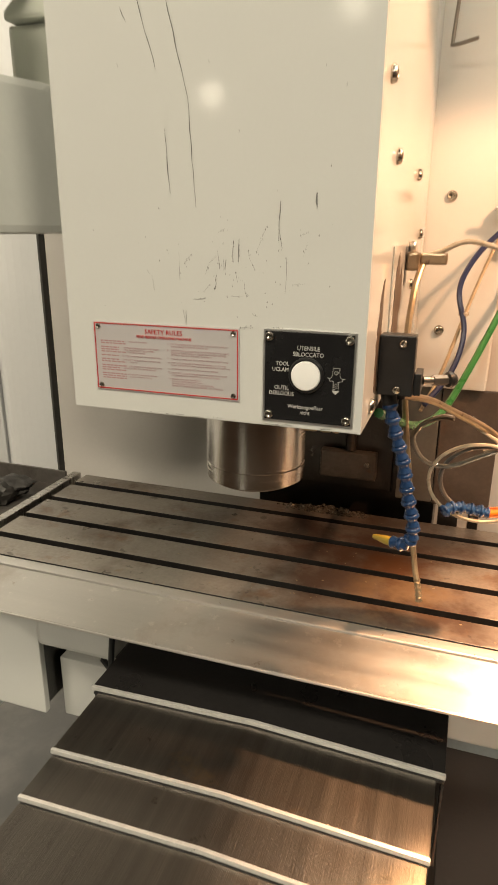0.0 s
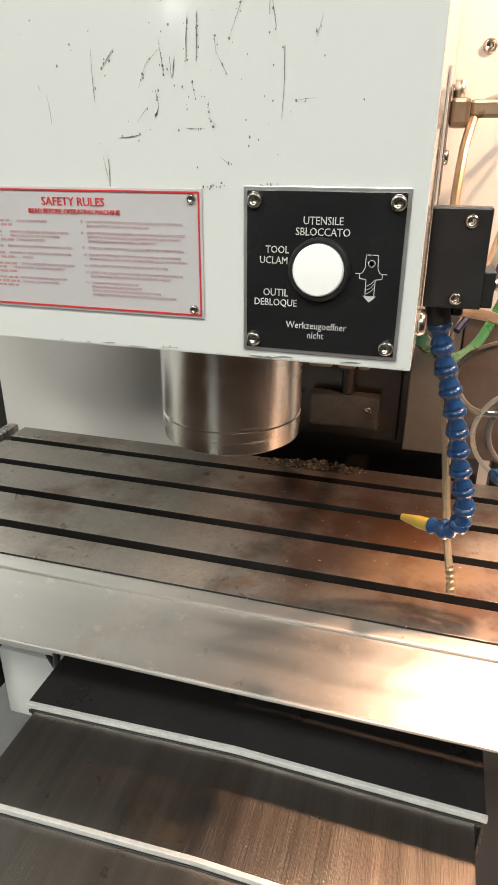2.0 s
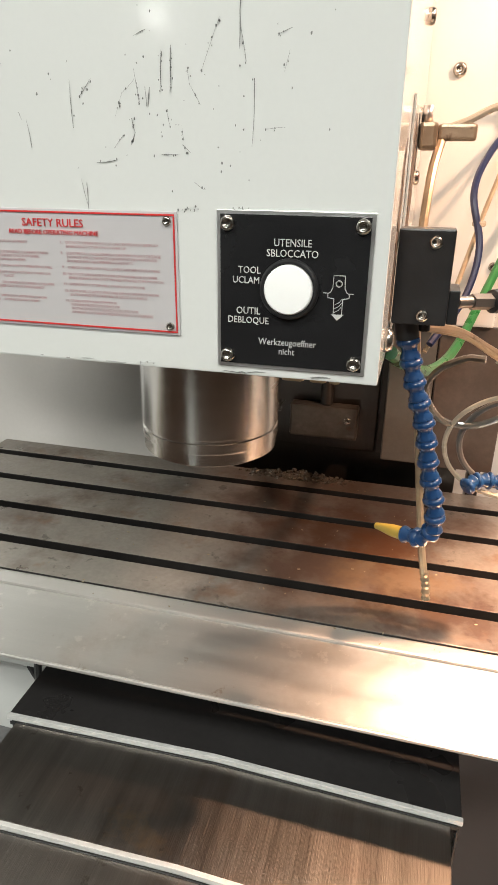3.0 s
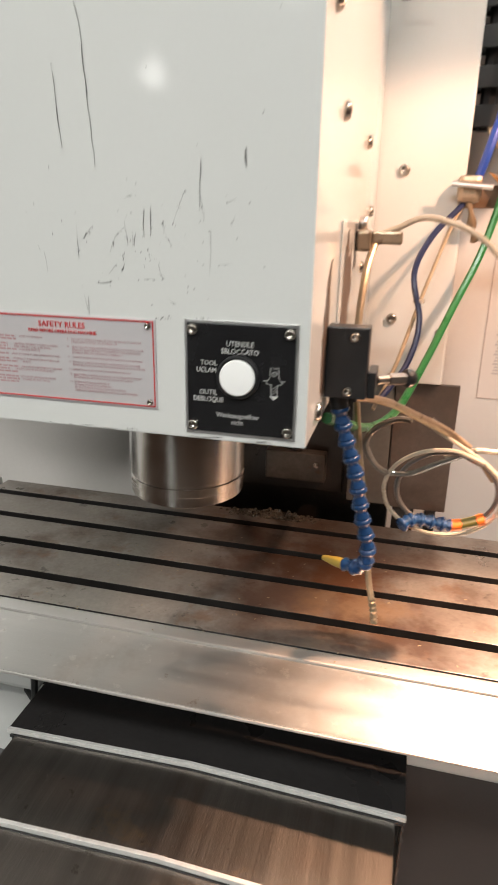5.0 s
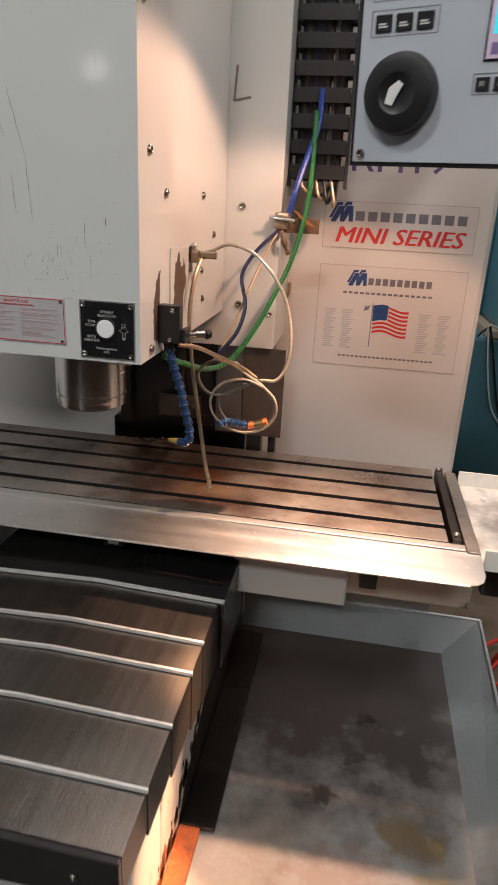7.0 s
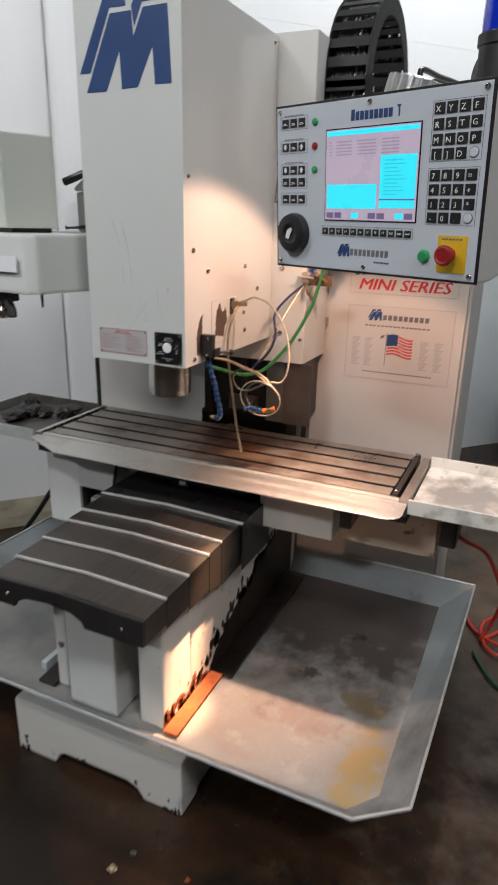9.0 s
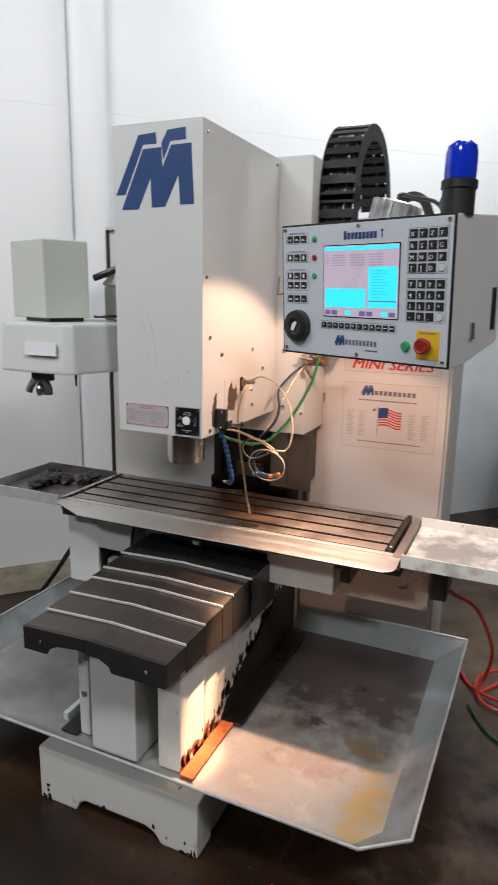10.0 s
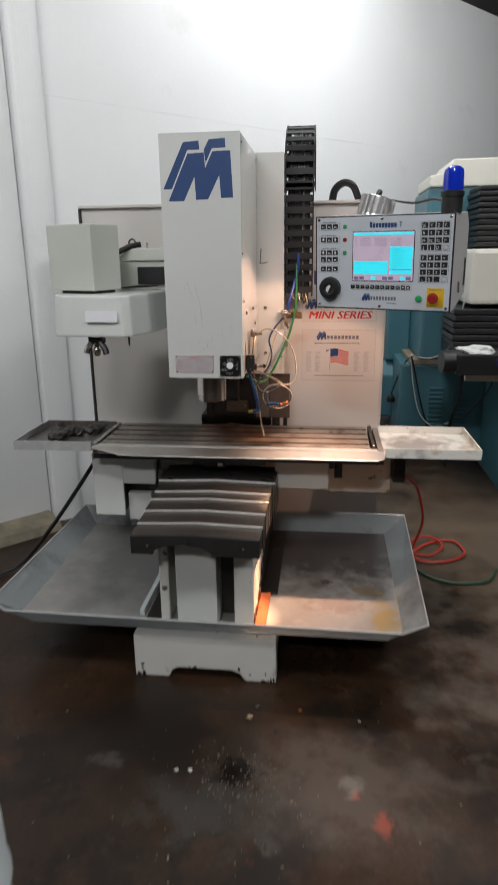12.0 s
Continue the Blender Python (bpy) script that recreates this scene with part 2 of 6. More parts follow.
TRAYPAINT = mat("peeling_white_tray", (0.74, 0.73, 0.68), 0.5, var=0.05, scale=8, bump=0.2, stains=(((0.42, 0.33, 0.25), 8.0, 0.53, 0.62, 0.65), (RUSTDARK, 26, 0.66, 0.70, 0.8)))
TEAL = mat("teal_machine_paint", (0.055, 0.165, 0.205), 0.42, var=0.10, scale=3, bump=0.12, stains=((GRIME, 5, 0.62, 0.8, 0.4),))
BEIGE = mat("beige_machine_paint", (0.66, 0.64, 0.57), 0.4, var=0.03, bump=0.1)
FACE = mat("control_face_foil", (0.53, 0.565, 0.615), 0.35, var=0.015, scale=5, fine=400, bump=0.04)
BOXPAINT = mat("control_box_paint", (0.50, 0.49, 0.48), 0.42, var=0.03, bump=0.2, fine=300)
INK = mat("navy_print", (0.02, 0.056, 0.165), 0.4, var=0.08, bump=0)
REDINK = mat("red_print", (0.55, 0.03, 0.03), 0.45, var=0.08, bump=0)
GREYINK = mat("grey_print", (0.15, 0.145, 0.165), 0.45, var=0.08, bump=0)
PINKINK = mat("faded_red_print", (0.44, 0.25, 0.26), 0.45, var=0.08, bump=0)
WHITEINK = mat("white_print", (0.78, 0.78, 0.76), 0.45, var=0.03, bump=0)
PURPLEINK = mat("purple_print", (0.075, 0.05, 0.17), 0.45, var=0.08, bump=0)
BUTTONWHITE = mat("white_push_button", (0.85, 0.85, 0.84), 0.35, var=0.02, bump=0)
SAFEPLATE = mat("thin_aluminium_sign", (0.54, 0.52, 0.53), 0.34, 0.2, var=0.03, scale=12, bump=0.05)
STICKER = mat("clear_sticker_edge", (0.42, 0.36, 0.33), 0.4, var=0.05, bump=0)
GREEN = mat("green_plastic", (0.02, 0.30, 0.10), 0.35, var=0.06, bump=0)
REDP = mat("red_plastic", (0.30, 0.016, 0.016), 0.3, var=0.06, bump=0)
YELLOW = mat("yellow_plastic", (0.72, 0.44, 0.02), 0.4, var=0.05, bump=0)
BLUEHOSE = mat("blue_segment_plastic", (0.010, 0.046, 0.135), 0.28, var=0.12, scale=60, bump=0.03)
YELLOWTIP = mat("yellowed_nozzle", (0.50, 0.34, 0.06), 0.4, var=0.15, scale=60, bump=0.05)
ORANGE = mat("orange_plastic", (0.80, 0.16, 0.02), 0.4, var=0.05, bump=0)
BRASS = mat("tarnished_brass_tube", (0.40, 0.32, 0.22), 0.36, 0.55, var=0.18, scale=40, bump=0.1)
CLEARTUBE = mat("milky_hose", (0.42, 0.375, 0.30), 0.25, var=0.10, scale=40, bump=0.02, coat=0.3)
GREENHOSE = mat("green_hose", (0.025, 0.17, 0.05), 0.3, var=0.1, scale=40, bump=0.02)
BLUECABLE = mat("blue_cable", (0.012, 0.020, 0.065), 0.4, var=0.1, bump=0)
REDHOSE = mat("red_air_hose", (0.45, 0.035, 0.02), 0.4, var=0.1, bump=0)
blotch(TABLESTEEL, 0.06, 0.02, 0.24, 0.30, (0.13, 0.060, 0.035), 0.42, 0.75, 12.0)
blotch(TABLESTEEL, 0.12, -0.05, 0.10, 0.10, (0.34, 0.22, 0.12), 0.5, 0.5, 20.0)
blotch(TABLESTEEL, 0.02, 0.09, 0.13, 0.10, (0.11, 0.045, 0.022), 0.4, 0.7, 22.0)
blotch(TABLESTEEL, 0.10, 0.03, 0.07, 0.06, (0.15, 0.056, 0.022), 0.45, 0.75, 26.0)
blotch(TABLESTEEL, 0.17, -0.10, 0.12, 0.06, (0.09, 0.045, 0.03), 0.3, 0.7, 24.0)
blotch(TABLESTEEL, -0.10, 0.13, 0.10, 0.06, (0.10, 0.06, 0.045), 0.35, 0.6, 20.0)
blotch(TRAYPAINT, -0.06, 0.0, 0.25, 0.21, (0.29, 0.27, 0.25), 0.45, 0.95, 11.0)
GREYCABLE = mat("pale_grey_cable", (0.50, 0.52, 0.50), 0.45, var=0.06, bump=0)
LAMPBLUE = mat("blue_beacon_lens", (0.005, 0.03, 0.50), 0.12, var=0.05, bump=0, coat=0.6)
WOOD = mat("old_timber", (0.24, 0.15, 0.08), 0.6, var=0.2, scale=5, bump=0.3, stretch=(6, 6, 0.6))
ROOFDARK = mat("dark_roof_space", (0.035, 0.034, 0.034), 0.7, var=0.2, scale=2, bump=0.1)
SWARF = mat("dark_oily_rags", (0.025, 0.022, 0.02), 0.5, var=0.4, scale=30, bump=0.5)
SCREENPINK, SCREENCYAN = glow("screen_lilac", (0.42, 0.345, 0.43), 0.50), glow("screen_cyan", (0.02, 0.62, 0.74), 0.75)
SCREENDARK = glow("screen_violet", (0.13, 0.10, 0.20), 0.5)


# ---- makers ----
PLACE = {}


def thing(name, at, label, category, group="", kind="", turn=0.0):
    e = new(name)
    e.empty_display_size = 0.05
    PLACE[e] = pose(*at, 0, 0, turn)
    e.matrix_world = PLACE[e]
    return tagged(e, label, category, group, kind)


def part(name, bm, material, parent=None, label="", local=False, smooth=True):
    """One mesh object of bm, under a thing or a part; bm stands in the world unless local."""
    if parent is not None and not local:
        bm.transform(PLACE[parent].inverted())
    me = bpy.data.meshes.new(name)
    bmesh.ops.recalc_face_normals(bm, faces=bm.faces)
    bm.to_mesh(me)
    bm.free()
    for m in material if isinstance(material, (list, tuple)) else (material,):
        me.materials.append(m)
    if smooth:
        flags = [p.use_smooth for p in me.polygons]
        me.set_sharp_from_angle(angle=radians(32))
        me.polygons.foreach_set("use_smooth", flags)
    ob = new(name, me)
    if parent is not None:
        ob.parent = parent
        PLACE[ob] = PLACE[parent]
    else:
        PLACE[ob] = Matrix()
    if label:
        ob["label"] = label
    return ob


def setting(name, bm, material, label, category):
    return tagged(part(name, bm, material), label, category, "", "structure")


def box(bm, x0, x1, y0, y1, z0, z1, bevel=0.0, seg=2, m=None):
    vs = bmesh.ops.create_cube(bm, size=1.0)["verts"]
    for v in vs:
        v.co = Vector((x0 + (v.co.x + 0.5) * (x1 - x0), y0 + (v.co.y + 0.5) * (y1 - y0), z0 + (v.co.z + 0.5) * (z1 - z0)))
    if bevel:
        es = list({e for v in vs for e in v.link_edges})
        out = bmesh.ops.bevel(bm, geom=es, offset=bevel, segments=seg, affect="EDGES", profile=0.6)
        vs = list({v for f in out["faces"] for v in f.verts} | {v for v in vs if v.is_valid})
    if m is not None:
        bmesh.ops.transform(bm, matrix=m, verts=vs)
    return bm


def boxed(*a, **k):
    return box(bmesh.new(), *a, **k)


def rod(bm, a, b, r0, r1=None, seg=20, caps=True):
    """A round bar or cone from a to b."""
    a, b = Vector(a), Vector(b)
    d = b - a
    m = Matrix.Translation((a + b) / 2) @ d.to_track_quat("Z", "Y").to_matrix().to_4x4()
    out = bmesh.ops.create_cone(bm, cap_ends=caps, segments=seg, radius1=r0, radius2=r0 if r1 is None else r1, depth=d.length, matrix=m)
    for f in {f for v in out["verts"] for f in v.link_faces if len(f.verts) == 4}:
        f.smooth = True
    return bm


def lathe(bm, profile, m, seg=32):
    """A body turned round local z from (radius, height) pairs."""
    rings = []
    for r, h in profile:
        rings.append([bm.verts.new(m @ Vector((r * math.cos(2 * math.pi * i / seg), r * math.sin(2 * math.pi * i / seg), h))) for i in range(seg)])
    for p, q in zip(rings, rings[1:]):
        for i in range(seg):
            bm.faces.new((p[i], p[(i + 1) % seg], q[(i + 1) % seg], q[i])).smooth = True
    for ring in (rings[0], rings[-1]):
        bm.faces.new(ring)
    return bm


def prism(bm, outline, axis, lo, hi, bevel=0.0):
    """An outline in the two other axes, drawn out along axis from lo to hi."""
    def at(p, h):
        return Vector({"x": (h, p[0], p[1]), "y": (p[0], h, p[1]), "z": (p[0], p[1], h)}[axis])
    a, b = [bm.verts.new(at(p, lo)) for p in outline], [bm.verts.new(at(p, hi)) for p in outline]
    fs = [bm.faces.new(a), bm.faces.new(b[::-1])]
    for i in range(len(a)):
        fs.append(bm.faces.new((a[i], b[i], b[(i + 1) % len(a)], a[(i + 1) % len(a)])))
    bmesh.ops.recalc_face_normals(bm, faces=fs)
    if bevel:
        es = list({e for f in fs for e in f.edges})
        bmesh.ops.bevel(bm, geom=es, offset=bevel, segments=2, affect="EDGES", profile=0.6)
    return bm


def curve_points(pts, per=8):
    pts = [Vector(p) for p in pts]
    ends = [pts[0] * 2 - pts[1]] + pts + [pts[-1] * 2 - pts[-2]]
    out = []
    for i in range(1, len(ends) - 2):
        a, b, c, d = ends[i - 1:i + 3]
        for k in range(per):
            t = k / per
            out.append(0.5 * ((2 * b) + (c - a) * t + (2 * a - 5 * b + 4 * c - d) * t * t + (3 * b - a - 3 * c + d) * t ** 3))
    return out + [pts[-1]]


def hose(bm, pts, r, seg=8, per=8, swell=None):
    """A round hose through the points; swell(i, n): a factor on its radius."""
    path = curve_points(pts, per)
    rings, side = [], None
    for i, p in enumerate(path):
        d = (path[min(i + 1, len(path) - 1)] - path[max(i - 1, 0)]).normalized()
        if side is None:
            side = d.orthogonal().normalized()
        side = (side - d * side.dot(d)).normalized()
        up = d.cross(side)
        k = r * (swell(i, len(path)) if swell else 1.0)
        rings.append([bm.verts.new(p + k * (math.cos(2 * math.pi * j / seg) * side + math.sin(2 * math.pi * j / seg) * up)) for j in range(seg)])
    for p, q in zip(rings, rings[1:]):
        for j in range(seg):
            bm.faces.new((p[j], p[(j + 1) % seg], q[(j + 1) % seg], q[j])).smooth = True
    bm.faces.new(rings[0]), bm.faces.new(rings[-1])
    return bm


def loose_hose(name, pts, r, material, label, category, per=8):
    at = pts[0]
    e = thing(name, at, label, category)
    part("tube", hose(bmesh.new(), pts, r, per=per), material, e)
    return e


def text_mesh(words, height, depth=0.0004, align="CENTER", squash=1.0, lean=0.0, bold=0.0):
    """Letters as a bmesh in the x-z plane, facing -y."""
    cu = bpy.data.curves.new("words", "FONT")
    cu.body, cu.size, cu.align_x, cu.align_y, cu.extrude, cu.resolution_u, cu.shear = words, height * 1.38, align, "CENTER", depth, 2, lean
    ob = bpy.data.objects.new("words", cu)
    scene.collection.objects.link(ob)
    me = bpy.data.meshes.new_from_object(ob.evaluated_get(bpy.context.evaluated_depsgraph_get()))
    bm = bmesh.new()
    bm.from_mesh(me)
    if bold:
        twin = bmesh.ops.duplicate(bm, geom=bm.verts[:] + bm.edges[:] + bm.faces[:])
        for v in twin["geom"]:
            if isinstance(v, bmesh.types.BMVert):
                v.co += Vector((bold, 0, 0.0003))
    bpy.data.objects.remove(ob), bpy.data.curves.remove(cu), bpy.data.meshes.remove(me)
    bm.transform(pose(0, 0, 0, 90) @ Matrix.Diagonal((squash, 1, 1, 1)))
    return bm


def words_on(parent, words, x, y, z, height, material, squash=1.0, lean=0.0, bold=0.0, local=False, align="CENTER", turn=None):
    bm = text_mesh(words, height, align=align, squash=squash, lean=lean, bold=bold)
    if turn is not None:
        bm.transform(turn)
    bm.transform(Matrix.Translation((x, y, z)))
    return part("lettering", bm, material, parent, local=local, smooth=False)


SCREW = {}


def screw(parent, at, way, r=0.006, material=None, local=False):
    """A button-head socket screw on a face that looks along way."""
    material = material or CHROME
    key = (round(r, 4), material.name)
    if key not in SCREW:
        bm = lathe(bmesh.new(), [(r, 0), (r * 1.02, r * 0.25), (r * 0.85, r * 0.62), (r * 0.5, r * 0.72), (r * 0.46, r * 0.25), (0.0005, r * 0.25)], Matrix(), 14)
        me = bpy.data.meshes.new("screw")
        bmesh.ops.recalc_face_normals(bm, faces=bm.faces)
        bm.to_mesh(me)
        bm.free()
        me.materials.append(material)
        SCREW[key] = me
    ob = new("screw", SCREW[key])
    ob.parent = parent
    m = Matrix.Translation(at) @ Vector(way).to_track_quat("Z", "Y").to_matrix().to_4x4()
    ob.matrix_basis = m if local else PLACE[parent].inverted() @ m
    return ob


def bar(bm, x0, x1, z0, z1, y, d=0.0006):
    """A flat strip of print on a face that looks along -y."""
    return box(bm, x0, x1, y - d, y, z0, z1)


# ---- the hall ----
WALL = pose(-1.23, 2.42, 0, 0, 0, 47.5)


def wall_part(bm):
    bm.transform(WALL)
    return bm


bm = bmesh.new()
bmesh.ops.create_grid(bm, x_segments=60, y_segments=60, size=12)
for v in bm.verts:
    v.co.z = 0.004 * noise.noise(v.co * 1.3) * (1 if v.co.length > 2.6 else 0) - 0.0005
setting("floor", bm, CONCRETE, "dark oil-stained concrete floor with worn patches, painted dimmer before the stand", "floor")

LEFT, RIGHT, SEAM, TOP = -5.0, 9.0, 2.76, 4.2
wall = setting("wall_back", wall_part(boxed(LEFT, RIGHT, 0.02, 0.14, 0, TOP)), WALLWHITE, "white panelled hall wall with thin dark joints", "wall")
cuts = [LEFT, -2.4, 0.0, 0.215, 4.4, 5.1, 7.4, RIGHT]
for a, b in zip(cuts, cuts[1:]):
    for z0, z1 in ((0.0, SEAM), (SEAM, TOP)):
        if (a, b) == (0.0, 0.215):
            continue
        part("panel", wall_part(boxed(a + 0.0007, b - 0.0007, 0.0, 0.0194, z0 + 0.0004, z1 - 0.0004, bevel=0.0006)), WALLWHITE, wall)
# the rounded pilaster between the panels
bm = bmesh.new()
prism(bm, [(0.012, 0.02), (0.012, -0.03)] + [(0.012 + 0.10 * (1 - math.cos(a)), -0.03 - 0.045 * math.sin(a)) for a in [math.pi * k / 12 for k in range(1, 12)]] + [(0.212, -0.03), (0.212, 0.02)], "z", 0, 5.4)
setting("pilaster", wall_part(bm), WALLWHITE, "white sheet-clad upright pilaster on the wall", "pillar")
# dark sheet paints the unlit space under the roof
setting("wall_upper", wall_part(boxed(LEFT, RIGHT, 0.15, 0.25, TOP - 0.2, 6.0)), ROOFDARK, "dark sheet painting the unlit roof space above the panels", "wall")
setting("trim_timber", wall_part(boxed(4.17, 4.27, -0.02, 0.09, TOP + 0.002, 5.4, bevel=0.006)), WOOD, "bare timber post above the white panels", "post")
bm = bmesh.new()
prism(bm, [(-0.22, 0.0), (-0.18, 0.05), (-0.06, 0.075), (-0.002, 0.08), (-0.002, 0.0)], "x", LEFT, -0.02)
setting("kerb", wall_part(bm), mat("broken_kerb_concrete", (0.24, 0.21, 0.15), 0.8, var=0.3, scale=9, bump=0.8, stains=((GRIME, 5, 0.55, 0.7, 0.7),)), "crumbling concrete kerb along the foot of the wall", "kerb")
setting("ceiling", boxed(-11, 11, -11, 11, 6.0, 6.1), ROOFDARK, "dark hall roof", "ceiling")
for name, dims in (("wall_front", (-11, 11, -9.1, -9.0, 0, 6)), ("wall_left", (-8.1, -8.0, -9, 11, 0, 6)), ("wall_right", (9.0, 9.1, -9, 11, 0, 6))):
    setting(name, boxed(*dims), mat("grey_" + name, (0.33, 0.33, 0.32), 0.7, var=0.1, scale=1, bump=0.1), "plain grey far wall of the hall", "wall")


# ---- machine base, pan, pedestal ----
base = thing("machine_stand", (0.18, 0.76, 0), "heavy white cast machine stand with chipped paint on the floor", "machine stand")
bm = bmesh.new()
prism(bm, [(-0.134, 0.0), (0.02, 0.0), (0.035, 0.035), (0.06, 0.05), (0.30, 0.05), (0.335, 0.035), (0.36, 0.0), (0.494, 0.0), (0.494, 0.205), (-0.134, 0.205)], "y", 0.76, 0.86, bevel=0.008)
part("foot", bm, BASEPAINT, base)
r4 = random.Random(44)
for i in range(26):
    x = r4.choice((r4.uniform(-0.13, -0.08), r4.uniform(0.44, 0.49), r4.uniform(-0.13, 0.49)))
    z = abs(r4.gauss(0.004, 0.02)) if x < 0.02 or x > 0.36 else 0.05 + abs(r4.gauss(0, 0.006))
    s = r4.uniform(0.003, 0.010)
    bm = bmesh.new()
    prism(bm, [(min(max(x + s * r4.uniform(0.4, 1.2) * math.cos(a), -0.128), 0.488), max(z + 1.4 * s * r4.uniform(0.4, 1.2) * math.sin(a), 0.0005 if x < 0.02 or x > 0.36 else 0.051)) for a in [k * math.pi / 4 for k in range(8)]], "y", 0.7592, 0.7599)
    part("paint_chip", bm, GREASESHADE, base, smooth=False)
part("plinth", boxed(-0.125, 0.485, 0.862, 2.15, 0.0, 0.205, bevel=0.006), BASEPAINT, base)

pan = thing("coolant_pan", (0.18, 1.3, 0.2), "grey painted sheet-metal coolant pan, stained and rusty, round the machine base", "coolant pan")
FLOOR = [(-0.62, 0.81), (0.97, 0.81), (1.04, 0.89), (1.045, 1.90), (-0.70, 1.90), (-0.70, 0.89)]
LIP = [(-0.68, 0.708), (1.01, 0.700), (1.132, 0.815), (1.165, 1.985), (-0.79, 1.99), (-0.80, 0.80)]
TOPS = [0.325, 0.316, 0.292, 0.302, 0.300, 0.312]


def sheet(corners, thick=0.004):
    bm = bmesh.new()
    bm.faces.new([bm.verts.new(c) for c in corners])
    if bm.faces[:][0].normal.z < 0:
        bmesh.ops.reverse_faces(bm, faces=bm.faces)
    bmesh.ops.solidify(bm, geom=list(bm.faces), thickness=thick)
    return bm


part("floor_sheet", prism(bmesh.new(), FLOOR, "z", 0.211, 0.215), PANFLOOR, pan, "floor sheet darkened by oil and painted table shade", smooth=False)
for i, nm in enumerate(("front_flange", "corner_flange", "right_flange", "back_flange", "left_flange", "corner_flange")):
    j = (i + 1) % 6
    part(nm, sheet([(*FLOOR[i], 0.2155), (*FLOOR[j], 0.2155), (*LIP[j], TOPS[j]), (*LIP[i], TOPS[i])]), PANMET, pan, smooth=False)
    a, c = Vector((*LIP[i], TOPS[i])), Vector((*LIP[j], TOPS[j]))
    part("lip_bead", hose(bmesh.new(), [a, (a + c) / 2, c], 0.005, per=2), LIPMET, pan, "bright worn lip bead" if i == 0 else "")

ped = thing("pedestal", (0.18, 1.2, 0.22), "white cast pedestal with chipped and rusted foot, standing in the pan", "machine pedestal")
part("body", boxed(-0.03, 0.393, 1.00, 1.95, 0.222, 0.64, bevel=0.01), PAINTWORN, ped)
part("right_cheek", boxed(0.306, 0.393, 0.835, 0.999, 0.222, 0.63, bevel=0.008), BASEPAINT, ped)
part("left_cheek", boxed(-0.03, 0.014, 0.86, 0.999, 0.222, 0.63, bevel=0.008), BASEPAINT, ped)
bm = bmesh.new()
prism(bm, [(0.056, 0.222), (0.234, 0.222), (0.234, 0.60)] + [(0.145 + 0.089 * math.cos(a), 0.60 + 0.07 * math.sin(a)) for a in [math.pi * k / 10 for k in range(1, 10)]] + [(0.056, 0.60)], "y", 0.815, 0.999, bevel=0.006)
part("nose_block", bm, PAINT, ped)
# black sheet paints the opening's depth of shade
part("cavity", boxed(0.2345, 0.3055, 0.95, 0.998, 0.2225, 0.628), GREASESHADE, ped, "black sheet painting the deep shade of the opening")
part("left_flange", boxed(-0.100, -0.0315, 0.84, 1.85, 0.221, 0.231, bevel=0.003), GREASESHADE, ped, "flange strip in black of grease and shade")
part("flange_rail", boxed(-0.140, -0.118, 0.90, 1.85, 0.2155, 0.246, bevel=0.003), PANMET, ped)
part("pedestal_mark", boxed(0.3932, 0.3938, 1.30, 1.303, 0.52, 0.60), GREASESHADE, ped)
part("flange", boxed(0.395, 0.443, 0.822, 1.13, 0.221, 0.232, bevel=0.003), RUSTY, ped, "rust-orange flange strip")
# past the table's shadow edge the flange is painted black: grease and shade
part("greasy_flange", boxed(0.395, 0.475, 1.131, 1.85, 0.221, 0.232, bevel=0.003), GREASESHADE, ped, "flange strip in black of grease and shade")

# ---- way cover ----
cover = thing("way_cover", (0.175, 0.9, 0.6), "telescopic steel way cover, oily and worn, with bright wiper edges", "way cover")
STEPS = [0.680, 0.797, 0.917, 1.037, 1.116, 1.248, 1.48]
